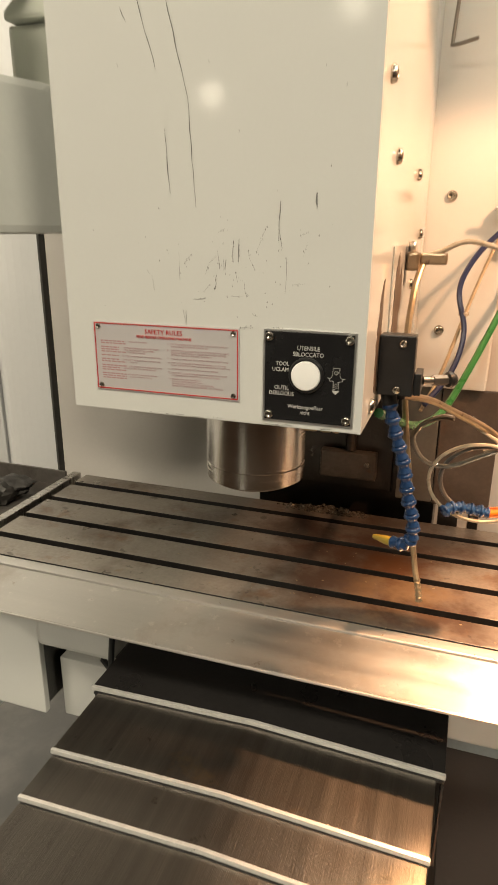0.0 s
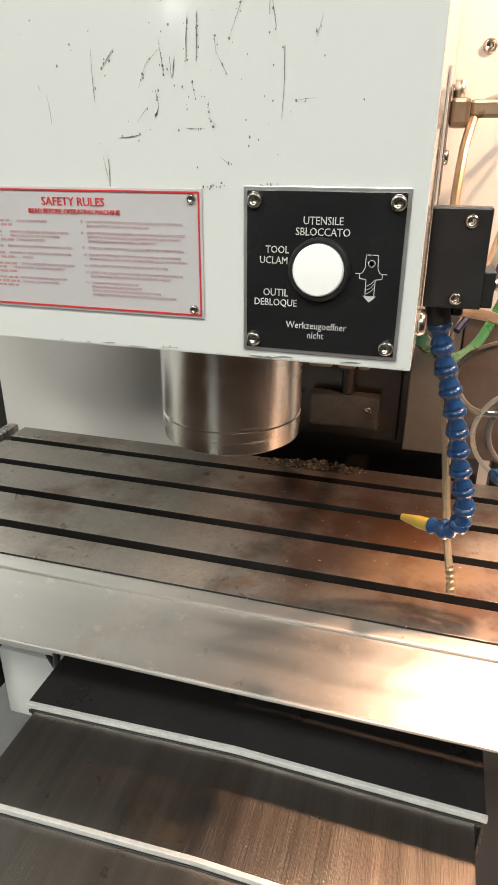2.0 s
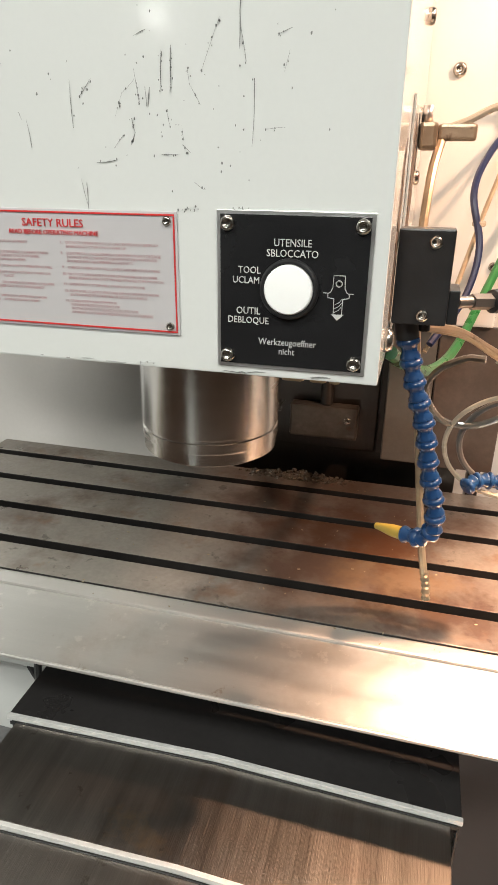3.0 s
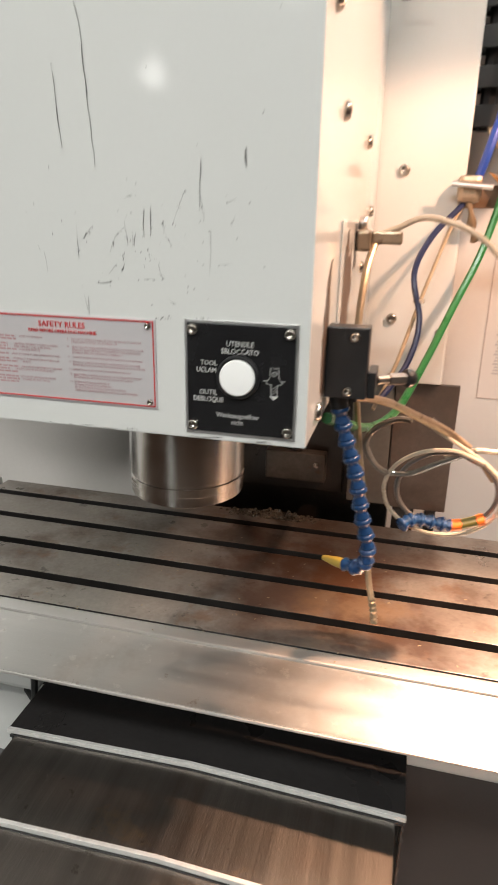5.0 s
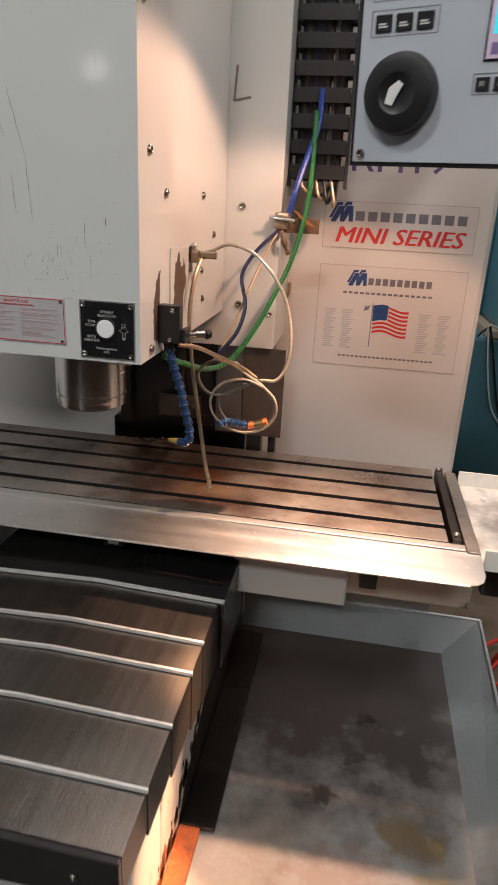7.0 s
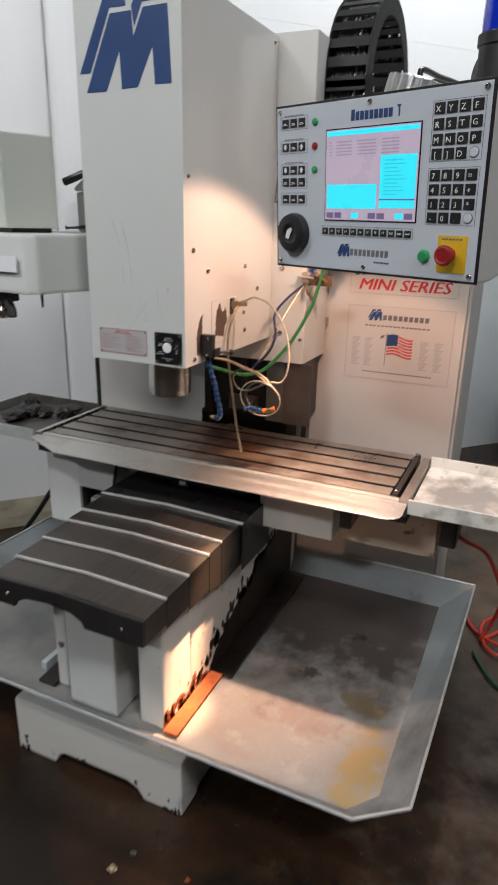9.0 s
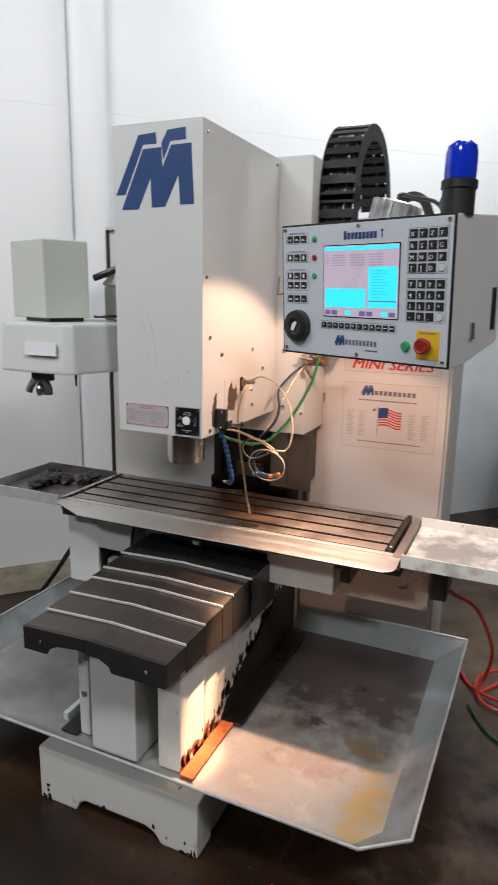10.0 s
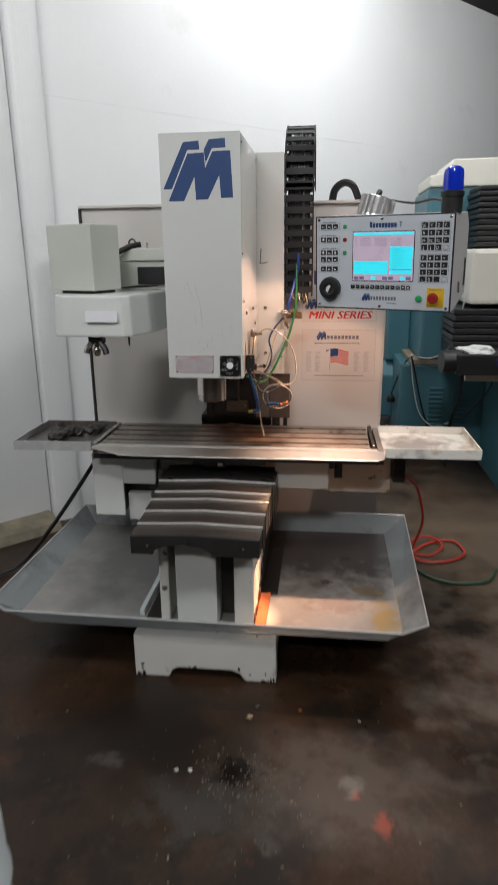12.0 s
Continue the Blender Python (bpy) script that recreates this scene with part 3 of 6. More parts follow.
for i in range(6):
    w, z = 0.2625 + 0.002 * i + (0.010 if i == 5 else 0), 0.714 + 0.0075 * i
    y0, y1 = STEPS[i], STEPS[i + 1] + (0.03 if i < 5 else 0)
    c, low = 0.172, 0.635 - (0.012 * i if i else 0)
    if i == 0:
        skin = [(c - w, z), (c, z + 0.010), (c + w, z), (c + w, low), (0.245, low), (0.235, 0.655), (0.20, 0.672), (0.122, 0.68), (0.045, 0.672), (0.01, 0.655), (0.0, low), (c - w, low)]
        part("front_plate", prism(bmesh.new(), skin, "y", y0, y0 + 0.012, bevel=0.0025), COVERDARK, cover, "black painted front plate")
        for sx in (-0.02, 0.37):
            screw(cover, (sx, y0 - 0.0005, 0.675), (0, -1, 0), 0.006)
        y0 += 0.0125
    t = 0.004
    skin = [(c - w, low), (c - w, z), (c, z + 0.010), (c + w, z), (c + w, low), (c + w - t, low), (c + w - t, z - t), (c, z + 0.010 - t), (c - w + t, z - t), (c - w + t, low)]
    # the rear segment takes the darker cover material
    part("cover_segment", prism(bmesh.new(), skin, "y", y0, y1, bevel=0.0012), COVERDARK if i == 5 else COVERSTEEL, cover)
    if i:
        wp = [(c - w - 0.001, z - 0.0065), (c - w - 0.001, z + 0.0012), (c, z + 0.0115), (c + w + 0.001, z + 0.0012), (c + w + 0.001, z - 0.0065), (c, z + 0.0038)]
        part("wiper_edge", prism(bmesh.new(), wp, "y", y0 - 0.006, y0 - 0.0005, bevel=0.0008), WIPER, cover, "bright steel wiper edge")
        # black strip paints the shadow line below each bright edge
        lp = [(c - w + 0.004, z - 0.0115), (c - w + 0.004, z - 0.0068), (c, z + 0.0034), (c + w - 0.004, z - 0.0068), (c + w - 0.004, z - 0.0115), (c, z - 0.0012)]
        part("wiper_rubber", prism(bmesh.new(), lp, "y", y0 - 0.008, y0 - 0.0065), BLACK, cover, "black strip painting the shadow under the wiper")

# ---- saddle and the housings under the table ----
saddle = thing("saddle", (0.18, 1.5, 0.5), "white cast saddle carrying the table over the way cover", "machine saddle")
part("right_block", boxed(0.440, 0.709, 1.415, 1.72, 0.665, 0.828, bevel=0.006), PAINT, saddle)
part("middle_beam", boxed(-0.168, 0.4395, 1.50, 1.72, 0.72, 0.828, bevel=0.004), PAINTWORN, saddle)
part("left_arm", boxed(-0.505, -0.346, 1.408, 1.424, 0.490, 0.828, bevel=0.004), PAINT, saddle)
# black block stands for the unlit void behind the thin plate
part("arm_core", boxed(-0.500, -0.352, 1.4245, 1.60, 0.500, 0.828, bevel=0.004), GREASESHADE, saddle, "black block painting the dark void behind the plate")
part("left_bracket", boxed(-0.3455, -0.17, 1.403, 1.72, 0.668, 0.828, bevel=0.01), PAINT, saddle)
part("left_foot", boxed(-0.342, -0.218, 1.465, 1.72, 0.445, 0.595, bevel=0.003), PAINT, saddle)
# black box paints the recess between bracket and foot dark
part("left_gap", boxed(-0.3455, -0.20, 1.50, 1.70, 0.596, 0.667), GREASESHADE, saddle, "black strip painting the shade in the gap")
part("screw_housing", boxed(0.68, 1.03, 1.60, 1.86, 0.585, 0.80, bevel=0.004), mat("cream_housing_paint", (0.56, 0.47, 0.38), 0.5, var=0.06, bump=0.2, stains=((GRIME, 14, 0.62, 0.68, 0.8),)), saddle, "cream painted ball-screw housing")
# solid dark block set into the gap
part("housing_gap", boxed(0.7105, 0.7345, 1.44, 1.60, 0.765, 0.826), GREASESHADE, saddle, "dark block filling the gap beside the right block")
part("stop_block", boxed(0.735, 0.775, 1.40, 1.55, 0.73, 0.828, bevel=0.004), GREASESHADE, saddle)
part("end_bracket", boxed(1.035, 1.10, 1.55, 1.72, 0.66, 0.79, bevel=0.01), GREASESHADE, saddle, "greasy black end bracket")
part("limit_switch", boxed(0.155, 0.20, 1.33, 1.37, 0.795, 0.825, bevel=0.003), BLACK, saddle, "small black limit switch")
part("switch_label", boxed(0.165, 0.190, 1.3290, 1.3298, 0.802, 0.817), BUTTONWHITE, saddle, "small white label")
part("switch_rail", boxed(0.03, 0.40, 1.375, 1.39, 0.79, 0.828, bevel=0.002), GREASESHADE, saddle)

# ---- table ----
TZ = 0.905
table = thing("machine_table", (0.24, 1.5, 0.83), "long slotted steel machine table, oily with rust-brown stains", "machine table")
# slot bed and walls are blackened: grease plus the slots' shade, painted in
part("body", boxed(-0.46, 0.965, 1.318, 1.74, 0.83, TZ - 0.05, bevel=0.003), SLOTDARK, table)
SLOTS = [1.41, 1.5015, 1.593, 1.6845]
edges = [1.3425] + [s for y in SLOTS for s in (y - 0.0088, y + 0.0088)] + [1.742]
for a, b in zip(edges[::2], edges[1::2]):
    bm = boxed(-0.425, 0.902, a, b, TZ - 0.0495, TZ, bevel=0.0012)
    bm.normal_update()
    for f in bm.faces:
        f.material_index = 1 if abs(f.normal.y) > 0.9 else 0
    part("table_strip", bm, [TABLESTEEL, SLOTDARK], table)
part("front_rail", boxed(-0.4365, 0.9355, 1.3165, 1.3418, TZ - 0.0495, TZ - 0.0012, bevel=0.003), RAILSTEEL, table, "bright steel front rail")
part("end_strip", boxed(-0.458, -0.437, 1.3105, 1.738, TZ - 0.0495, TZ + 0.006, bevel=0.002), STEEL, table, "worn bright end strip")
part("end_bar", boxed(0.910, 0.928, 1.34, 1.735, TZ - 0.0495, TZ + 0.008, bevel=0.003), GREASESHADE, table, "black end stop bar")
part("end_strip", boxed(0.936, 0.963, 1.3105, 1.738, TZ - 0.0495, TZ - 0.001, bevel=0.002), TABLESTEEL, table)
screw(table, (0.919, 1.72, TZ + 0.008), (0, 0, 1), 0.009)
screw(table, (0.919, 1.36, TZ + 0.008), (0, 0, 1), 0.007)
bm = bmesh.new()
ap = [(-0.455, 0.0), (0.963, 0.0), (0.963, 0.070), (0.957, 0.088), (0.945, 0.098), (0.93, 0.102), (-0.30, 0.102), (-0.455, 0.035)]
prism(bm, [(x, -s) for x, s in ap], "z", -0.003, 0.0, bevel=0.0008)
AM = Matrix.Translation((0, 1.3145, TZ - 0.004)) @ pose(0, 0, 0, 8.5)
bm.transform(AM)
part("apron", bm, APRONSTEEL, table, "bright brushed steel apron sheet")
bm = hose(bmesh.new(), [AM @ Vector((x, -0.1025, -0.003)) for x in (-0.30, 0.1, 0.5, 0.93)], 0.0024, per=2)
part("apron_edge", bm, RAILSTEEL, table, "bright folded edge of the apron")


def drip_tray(label, x0, x1, material):
    e = thing("drip_tray", ((x0 + x1) / 2, 1.5, TZ - 0.03), label, "drip tray", "trays at the table ends")
    part("bottom", boxed(x0, x1, 1.305, 1.71, TZ - 0.03, TZ - 0.022, bevel=0.001), material, e)
    rim = [LIPMET] if x0 < 0 else material
    part("front_lip", boxed(x0, x1, 1.298, 1.3045, TZ - 0.032, TZ + 0.014, bevel=0.001), rim, e)
    part("back_lip", boxed(x0, x1, 1.7105, 1.717, TZ - 0.032, TZ + 0.014, bevel=0.001), material, e)
    side = x0 if x0 < 0 else x1
    part("end_lip", boxed(side - 0.0035, side + 0.0035, 1.305, 1.71, TZ - 0.0215, TZ + 0.014, bevel=0.001), rim, e)
    return e


drip_tray("dark steel drip tray with a pale worn rim", -0.862, -0.462, [mat("dirty_steel_tray", (0.16, 0.145, 0.135), 0.4, 0.5, var=0.2, scale=8, bump=0.2, stains=((GRIME, 6, 0.5, 0.65, 0.6),))])
drip_tray("white drip tray with large patches of peeled paint", 0.968, 1.405, [TRAYPAINT])

# ---- column and head ----
column = thing("machine_column", (0.16, 1.87, 0.9), "tall off-white sheet-clad machine column above a greasy black guard", "machine column")
part("cladding", boxed(-0.13, 0.462, 1.735, 1.99, 1.19, 2.272, bevel=0.004), PAINT, column)
part("way_guard", boxed(0.386, 0.495, 1.75, 1.757, 0.945, 1.188, bevel=0.002), mat("dull_brown_guard", (0.075, 0.058, 0.048), 0.4, var=0.3, scale=7, bump=0.2, stains=((RUSTDARK, 8, 0.58, 0.72, 0.5),)), column, "dull brown way guard")
part("slide_plate", boxed(0.312, 0.384, 1.752, 1.762, 0.947, 1.188, bevel=0.002), mat("grey_slide_plate", (0.17, 0.165, 0.15), 0.35, 0.6, var=0.15, scale=8, bump=0.1), column, "dull grey slide plate")
# filler box paints the dark void behind the guard
part("guard_core", boxed(0.30, 0.44, 1.78, 1.99, 0.945, 1.188, bevel=0.003), GREASESHADE, column)
part("slide_way", boxed(0.04, 0.2995, 1.78, 1.99, 0.946, 1.188, bevel=0.003), GREASESHADE, column, "greasy black slide way")
part("slide_block", boxed(0.150, 0.268, 1.752, 1.7795, 0.975, 1.034, bevel=0.004), mat("oily_grey_slide_block", (0.085, 0.078, 0.070), 0.36, 0.4, var=0.3, scale=18, bump=0.3, stains=((RUSTDARK, 24, 0.60, 0.68, 0.6),)), column, "oily grey slide block")
screw(column, (0.250, 1.752, 1.012), (0, -1, 0), 0.006)
part("slide_screw", lathe(bmesh.new(), [(0.011, 1.036), (0.011, 1.10), (0.014, 1.102), (0.014, 1.187), (0.001, 1.187)], Matrix.Translation((0.212, 1.766, 0)), 20), GREASESHADE, column, "greasy screw above the slide block")
part("guard_edge", boxed(0.04, 0.07, 1.752, 1.7795, 0.946, 1.188, bevel=0.002), GREASESHADE, column)
part("guard_leg", boxed(0.40, 0.44, 1.76, 1.80, 0.70, 0.9445, bevel=0.003), GREASESHADE, column)
part("guard_leg", boxed(0.46, 0.48, 1.76, 1.80, 0.70, 0.9445, bevel=0.003), GREASESHADE, column)
part("stem", boxed(0.0, 0.39, 1.80, 1.985, 0.23, 0.9445, bevel=0.005), GREASESHADE, column)
for z in (1.533, 1.30):
    screw(column, (0.367, 1.735, z), (0, -1, 0), 0.009)
screw(column, (0.447, 1.735, 1.28), (0, -1, 0), 0.007)
part("lifting_lug", boxed(0.36, 0.405, 1.90, 1.95, 2.2725, 2.287, bevel=0.004), BLACK, column, "black lifting lug")
bm = hose(bmesh.new(), [(0.350, 1.70, 1.825), (0.346, 1.70, 1.765), (0.349, 1.695, 1.755), (0.385, 1.685, 1.760)], 0.0030)
part("rod_handle", bm, ROD, column, "bent steel rod handle")

head = thing("milling_head", (0.16, 1.3, 1.28), "tall off-white milling head cover with scratched front and bare steel spindle", "milling head")
HX0, HX1, HY, HZ0, HZ1 = 0.0, 0.327, 1.10, 1.282, 2.26
t = 0.003
bm = bmesh.new()
prism(bm, [(HX0, 1.733), (HX0, HY), (HX1, HY), (HX1, 1.733), (HX1 - t, 1.733), (HX1 - t, HY + t), (HX0 + t, HY + t), (HX0 + t, 1.733)], "z", HZ0, HZ1 - 0.002, bevel=0.0012)
part("front_cover", bm, PAINT, head, "scratched off-white sheet cover")
part("top_cover", boxed(HX0 + 0.001, HX1 - 0.001, HY + 0.001, 1.733, HZ1 - 0.0015, HZ1 + 0.002, bevel=0.001), PAINT, head)
part("casting", boxed(0.02, 0.30, 1.14, 1.73, 1.29, 1.40), GREASESHADE, head, "dark casting inside the cover")
bm = bmesh.new()
for x, w in ((0.262, 0.016), (0.281, 0.012), (0.294, 0.008)):
    box(bm, x, x + w, 1.12, 1.14, 1.2735, 1.289, bevel=0.003)
part("wiring_clip", bm, mat("yellowed_cream_plastic", (0.50, 0.36, 0.20), 0.45, var=0.15, scale=40, bump=0.1), head, "yellowed plastic wiring clips")
SP = pose(0.153, 1.30, -0.011)
part("flange", lathe(bmesh.new(), [(0.092, 1.300), (0.092, 1.281), (0.089, 1.278), (0.06, 1.278)], SP, 48), SPINDLE, head)
part("spindle_nose", lathe(bmesh.new(), [(0.069, 1.2775), (0.069, 1.184), (0.0676, 1.183), (0.0676, 1.1805), (0.069, 1.1795), (0.069, 1.170), (0.0678, 1.169), (0.0678, 1.158), (0.058, 1.152), (0.03, 1.152), (0.022, 1.20)], SP, 64), SPINDLE, head, "polished steel spindle nose")

# ---- marks and fittings on the head ----
S = 0.285 / 156.0


def logo_shape(parent, x0, z0, w, y, material, local=False):
    """The slanted twin-layer emblem, w wide, with its lower left at (x0, z0)."""
    front = [(11, 0), (46, 0), (71, 50), (73, 2), (100, 3), (126, 52), (129, 5), (156, 5), (151, 101), (112, 100), (95, 66), (93, 98), (57, 97)]
    left = [(0, 25), (19, 25), (57, 104), (84, 104), (82, 122), (48, 120)]
    right = [(93, 103), (97, 78), (111, 106), (141, 107), (140, 126), (105, 124)]
    k = w / 156.0
    for pts in (front, left, right):
        bm = bmesh.new()
        prism(bm, [(x0 + px * k, z0 + pz * k) for px, pz in pts], "y", y - 0.0008, y)
        bmesh.ops.triangulate(bm, faces=[f for f in bm.faces if len(f.verts) > 4])
        part("emblem_piece", bm, material, parent, local=local, smooth=False)


emblem = thing("head_emblem", (0.15, HY, 2.1), "dark blue slanted emblem foil on the head cover", "emblem")
logo_shape(emblem, 0.012, 2.008, 0.285, HY - 0.0003, INK)

for y, z in ((1.149, 1.609), (1.236, 1.549), (1.496, 1.550), (1.152, 1.299), (1.13, 2.225), (1.125, 1.80), (1.70, 2.235), (1.49, 1.40), (1.50, 1.34), (1.60, 1.47)):
    screw(head, (HX1, y, z), (1, 0, 0), 0.008 if z < 1.7 else 0.006)

# scratches through the paint of the cover
rnd = random.Random(7)
bm = bmesh.new()


def scratch(x0, z0, x1, z1, w):
    d = Vector((x1 - x0, 0, z1 - z0))
    n = Vector((d.z, 0, -d.x)).normalized() * w * 0.40
    k = max(2, int(d.length / 0.008))
    prev = None
    for i in range(k + 1):
        f = i / k
        c = Vector((x0, HY - 0.0004, z0)) + d * f + n * rnd.uniform(-0.9, 0.9)
        ww = n * (0.45 + 0.4 * math.sin(math.pi * f)) * rnd.uniform(0.25, 1.1)
        pair = bm.verts.new(c - ww), bm.verts.new(c + ww)
        if prev:
            bm.faces.new((prev[0], prev[1], pair[1], pair[0]))
        prev = pair


def chips(x0, z0, x1, z1, n=None):
    """A trail of small ragged paint chips from one point to another."""
    d = Vector((x1 - x0, 0, z1 - z0))
    for k in range(n or max(3, int(d.length / 0.0026))):
        c = Vector((x0, HY - 0.0004, z0)) + d * rnd.random() + Vector((rnd.gauss(0, 0.0006), 0, rnd.gauss(0, 0.0006)))
        r, lean = rnd.uniform(0.0002, 0.0007), rnd.uniform(0, 3.1)
        vs = [bm.verts.new(c + Vector((r * rnd.uniform(0.5, 1.2) * math.cos(lean + a), 0, 1.6 * r * rnd.uniform(0.5, 1.2) * math.sin(lean + a)))) for a in (0, 1.26, 2.51, 3.77, 5.03)]
        bm.faces.new(vs)


for s in ((0.135, 1.452, 0.135, 1.426), (0.182, 1.447, 0.183, 1.437), (0.185, 1.447, 0.184, 1.437), (0.138, 1.398, 0.141, 1.381), (0.141, 1.396, 0.141, 1.381),
          (0.104, 1.431, 0.106, 1.415), (0.093, 1.694, 0.116, 1.616), (0.125, 1.685, 0.148, 1.588), (0.148, 1.588, 0.154, 1.495), (0.124, 1.561, 0.127, 1.508),
          (0.263, 1.734, 0.265, 1.705), (0.239, 1.500, 0.238, 1.464), (0.247, 1.450, 0.246, 1.416), (0.099, 1.435, 0.101, 1.431), (0.082, 1.667, 0.087, 1.656)):
    scratch(*s, 0.0010 if s[1] < 1.47 else 0.0015)
scratch(0.273, 1.507, 0.274, 1.494, 0.003)
for s in ((0.141, 1.443, 0.149, 1.452), (0.163, 1.432, 0.168, 1.444), (0.168, 1.444, 0.176, 1.451), (0.176, 1.456, 0.179, 1.438), (0.193, 1.465, 0.192, 1.445), (0.199, 1.467, 0.198, 1.444),
          (0.195, 1.435, 0.197, 1.426), (0.208, 1.456, 0.209, 1.448), (0.209, 1.448, 0.216, 1.437), (0.216, 1.453, 0.227, 1.479), (0.173, 1.431, 0.175, 1.424), (0.175, 1.424, 0.172, 1.417),
          (0.167, 1.422, 0.161, 1.415), (0.149, 1.407, 0.163, 1.409), (0.191, 1.412, 0.202, 1.412), (0.204, 1.427, 0.205, 1.419), (0.204, 1.417, 0.209, 1.413), (0.211, 1.397, 0.217, 1.393),
          (0.177, 1.472, 0.184, 1.475), (0.239, 1.474, 0.242, 1.458), (0.259, 1.470, 0.267, 1.473), (0.263, 1.452, 0.266, 1.463), (0.168, 1.284, 0.181, 1.285), (0.254, 1.425, 0.265, 1.426)):
    chips(*s)
    scratch(*s, rnd.uniform(0.0003, 0.0009))
for i in range(55):
    x, z = rnd.gauss(0.19, 0.045), rnd.gauss(1.435, 0.030)
    chips(x, z, x + 0.001, z + 0.002, 1)
for i in range(40):
    x, z = rnd.uniform(0.02, 0.31), rnd.uniform(1.30, 2.0)
    chips(x, z, x + 0.001, z + 0.002, 1)
for edge in (0.1995, 0.2245):
    for i in range(12):
        chips(edge, 1.3810, edge + 0.02, 1.3835, 1)
for i in range(9):
    x = rnd.uniform(0.02, 0.31)
    scratch(x, HZ0 + 0.002, x + rnd.uniform(0.002, 0.016), HZ0 + rnd.uniform(0.001, 0.003), 0.001)
marks = part("scratch_wear", bm, mat("bare_dark_scratch", (0.16, 0.16, 0.155), 0.5, var=0.3, scale=80, bump=0), head, "dark scratches through the paint", smooth=False)
tagged(marks, kind="stuff")

# bare brown patches where the paint has come off the side
def patch(name, pts, x, material, parent, seed):
    r = random.Random(seed)
    fine = []
    for (a, b), (c, d) in zip(pts, pts[1:] + pts[:1]):
        for k in range(6):
            f = k / 6
            fine.append((a + (c - a) * f + r.uniform(-0.004, 0.004), b + (d - b) * f + r.uniform(-0.006, 0.006)))
    b2 = bmesh.new()
    prism(b2, fine, "x", x, x + 0.0006)
    bmesh.ops.triangulate(b2, faces=[f for f in b2.faces if len(f.verts) > 4])
    return part(name, b2, material, parent, smooth=False)


BARE = mat("bare_brown_primer", (0.10, 0.065, 0.045), 0.5, var=0.25, scale=40, bump=0.2)
patch("bare_patch", [(1.170, 1.31), (1.195, 1.31), (1.205, 1.37), (1.204, 1.425), (1.185, 1.41), (1.168, 1.36)], HX1, BARE, head, 1)
patch("bare_patch", [(1.285, 1.375), (1.34, 1.37), (1.37, 1.40), (1.362, 1.435), (1.33, 1.425), (1.315, 1.45), (1.29, 1.42)], HX1, BARE, head, 2)
part("side_plate", boxed(HX1 + 0.0002, HX1 + 0.002, 1.262, 1.495, 1.33, 1.458, bevel=0.0005), PAINT, head)
patch("bare_patch", [(1.285, 1.345), (1.34, 1.345), (1.365, 1.40), (1.35, 1.43), (1.33, 1.42), (1.315, 1.445), (1.29, 1.42)], HX1 + 0.002, BARE, head, 5)

# safety sign
SY = HY - 0.0002
sign = thing("safety_sign", (0.115, SY, 1.305), "thin aluminium safety sign with red frame and faded red print", "sign")
part("plate", boxed(0.031, 0.1995, SY - 0.0012, SY, 1.305, 1.3805, bevel=0.0003), SAFEPLATE, sign)
for a in ((0.0325, 0.198, 1.3780, 1.379), (0.0325, 0.198, 1.3066, 1.3076), (0.0325, 0.0334, 1.3078, 1.3778), (0.1971, 0.198, 1.3078, 1.3778)):
    part("red_frame", bar(bmesh.new(), *a, SY - 0.0012), REDINK, sign)
words_on(sign, "SAFETY RULES", 0.115, SY - 0.0014, 1.3718, 0.0050, REDINK)
words_on(sign, "READ BEFORE OPERATING MACHINE", 0.115, SY - 0.0014, 1.3660, 0.0030, REDINK, squash=0.92)
r2 = random.Random(3)


def rule_lines(x, z, lines, lead):
    """One rule of fine print; a lead over 0 is a run of unreadable print before the words."""
    for words in lines:
        if lead:
            b3, at, stop = bmesh.new(), x, x + lead * (0.72 if len(words) > 24 else 1.0)
            while at < stop:
                w = r2.uniform(0.0025, 0.0060)
                bar(b3, at, min(at + w, stop), z - 0.0007, z + 0.0007, SY - 0.0012, 0.0002)
                at += w + 0.0010
            part("print_run", b3, PINKINK, sign, smooth=False)
        else:
            at = x
        if words:
            b3 = text_mesh(words, 0.00175, depth=0.0001, align="LEFT", squash=1.12)
            b3.transform(Matrix.Translation((at + (0.0008 if lead else 0), SY - 0.0014, z)))
            part("lettering", b3, PINKINK, sign, smooth=False)
        z -= 0.00245


for z, number, lines in ((1.3602, "7.", ("DO NOT OPERATE MILL IF CNC DOES NOT DISPLAY", "EMERGENCY STOP ON POWER-UP")),
                         (1.3536, "8.", ("ELECTRICAL ENCLOSURES CONTAIN HIGH VOLTAGE", "DEVICES. DISCONNECT EQUIPMENT FROM POWER", "SOURCE BEFORE OPENING CABINETS")),
                         (1.3447, "9.", ("CHECK LUBRICANT FILL LEVELS BEFORE OPERATING",)),
                         (1.3405, "10.", ("DO NOT OPERATE POWER DRAWBAR OR POWER", "KNEE ELEVATION UNIT WHILE SPINDLE IS IN MOTION")),
                         (1.3340, "11.", ("EMERGENCY STOP MILL WHEN NOT IN USE",)),
                         (1.3297, "12.", ("KEEP VISE, CLAMPS, FIXTURE OR WORKPIECE FROM", "EXTENDING BEYOND BACK EDGE OF TABLE")),
                         (1.3232, "13.", ("TURN OFF MAIN POWER IF", "POWER PROBLEMS DEVELOP", "IN THE EVENT OF ELECTRICAL STORMS", "AMBIENT TEMPERATURES EXCEED 105 DEGREES"))):
    rule_lines(0.1190, z, (number,), 0)
    rule_lines(0.1232, z, lines, 0)
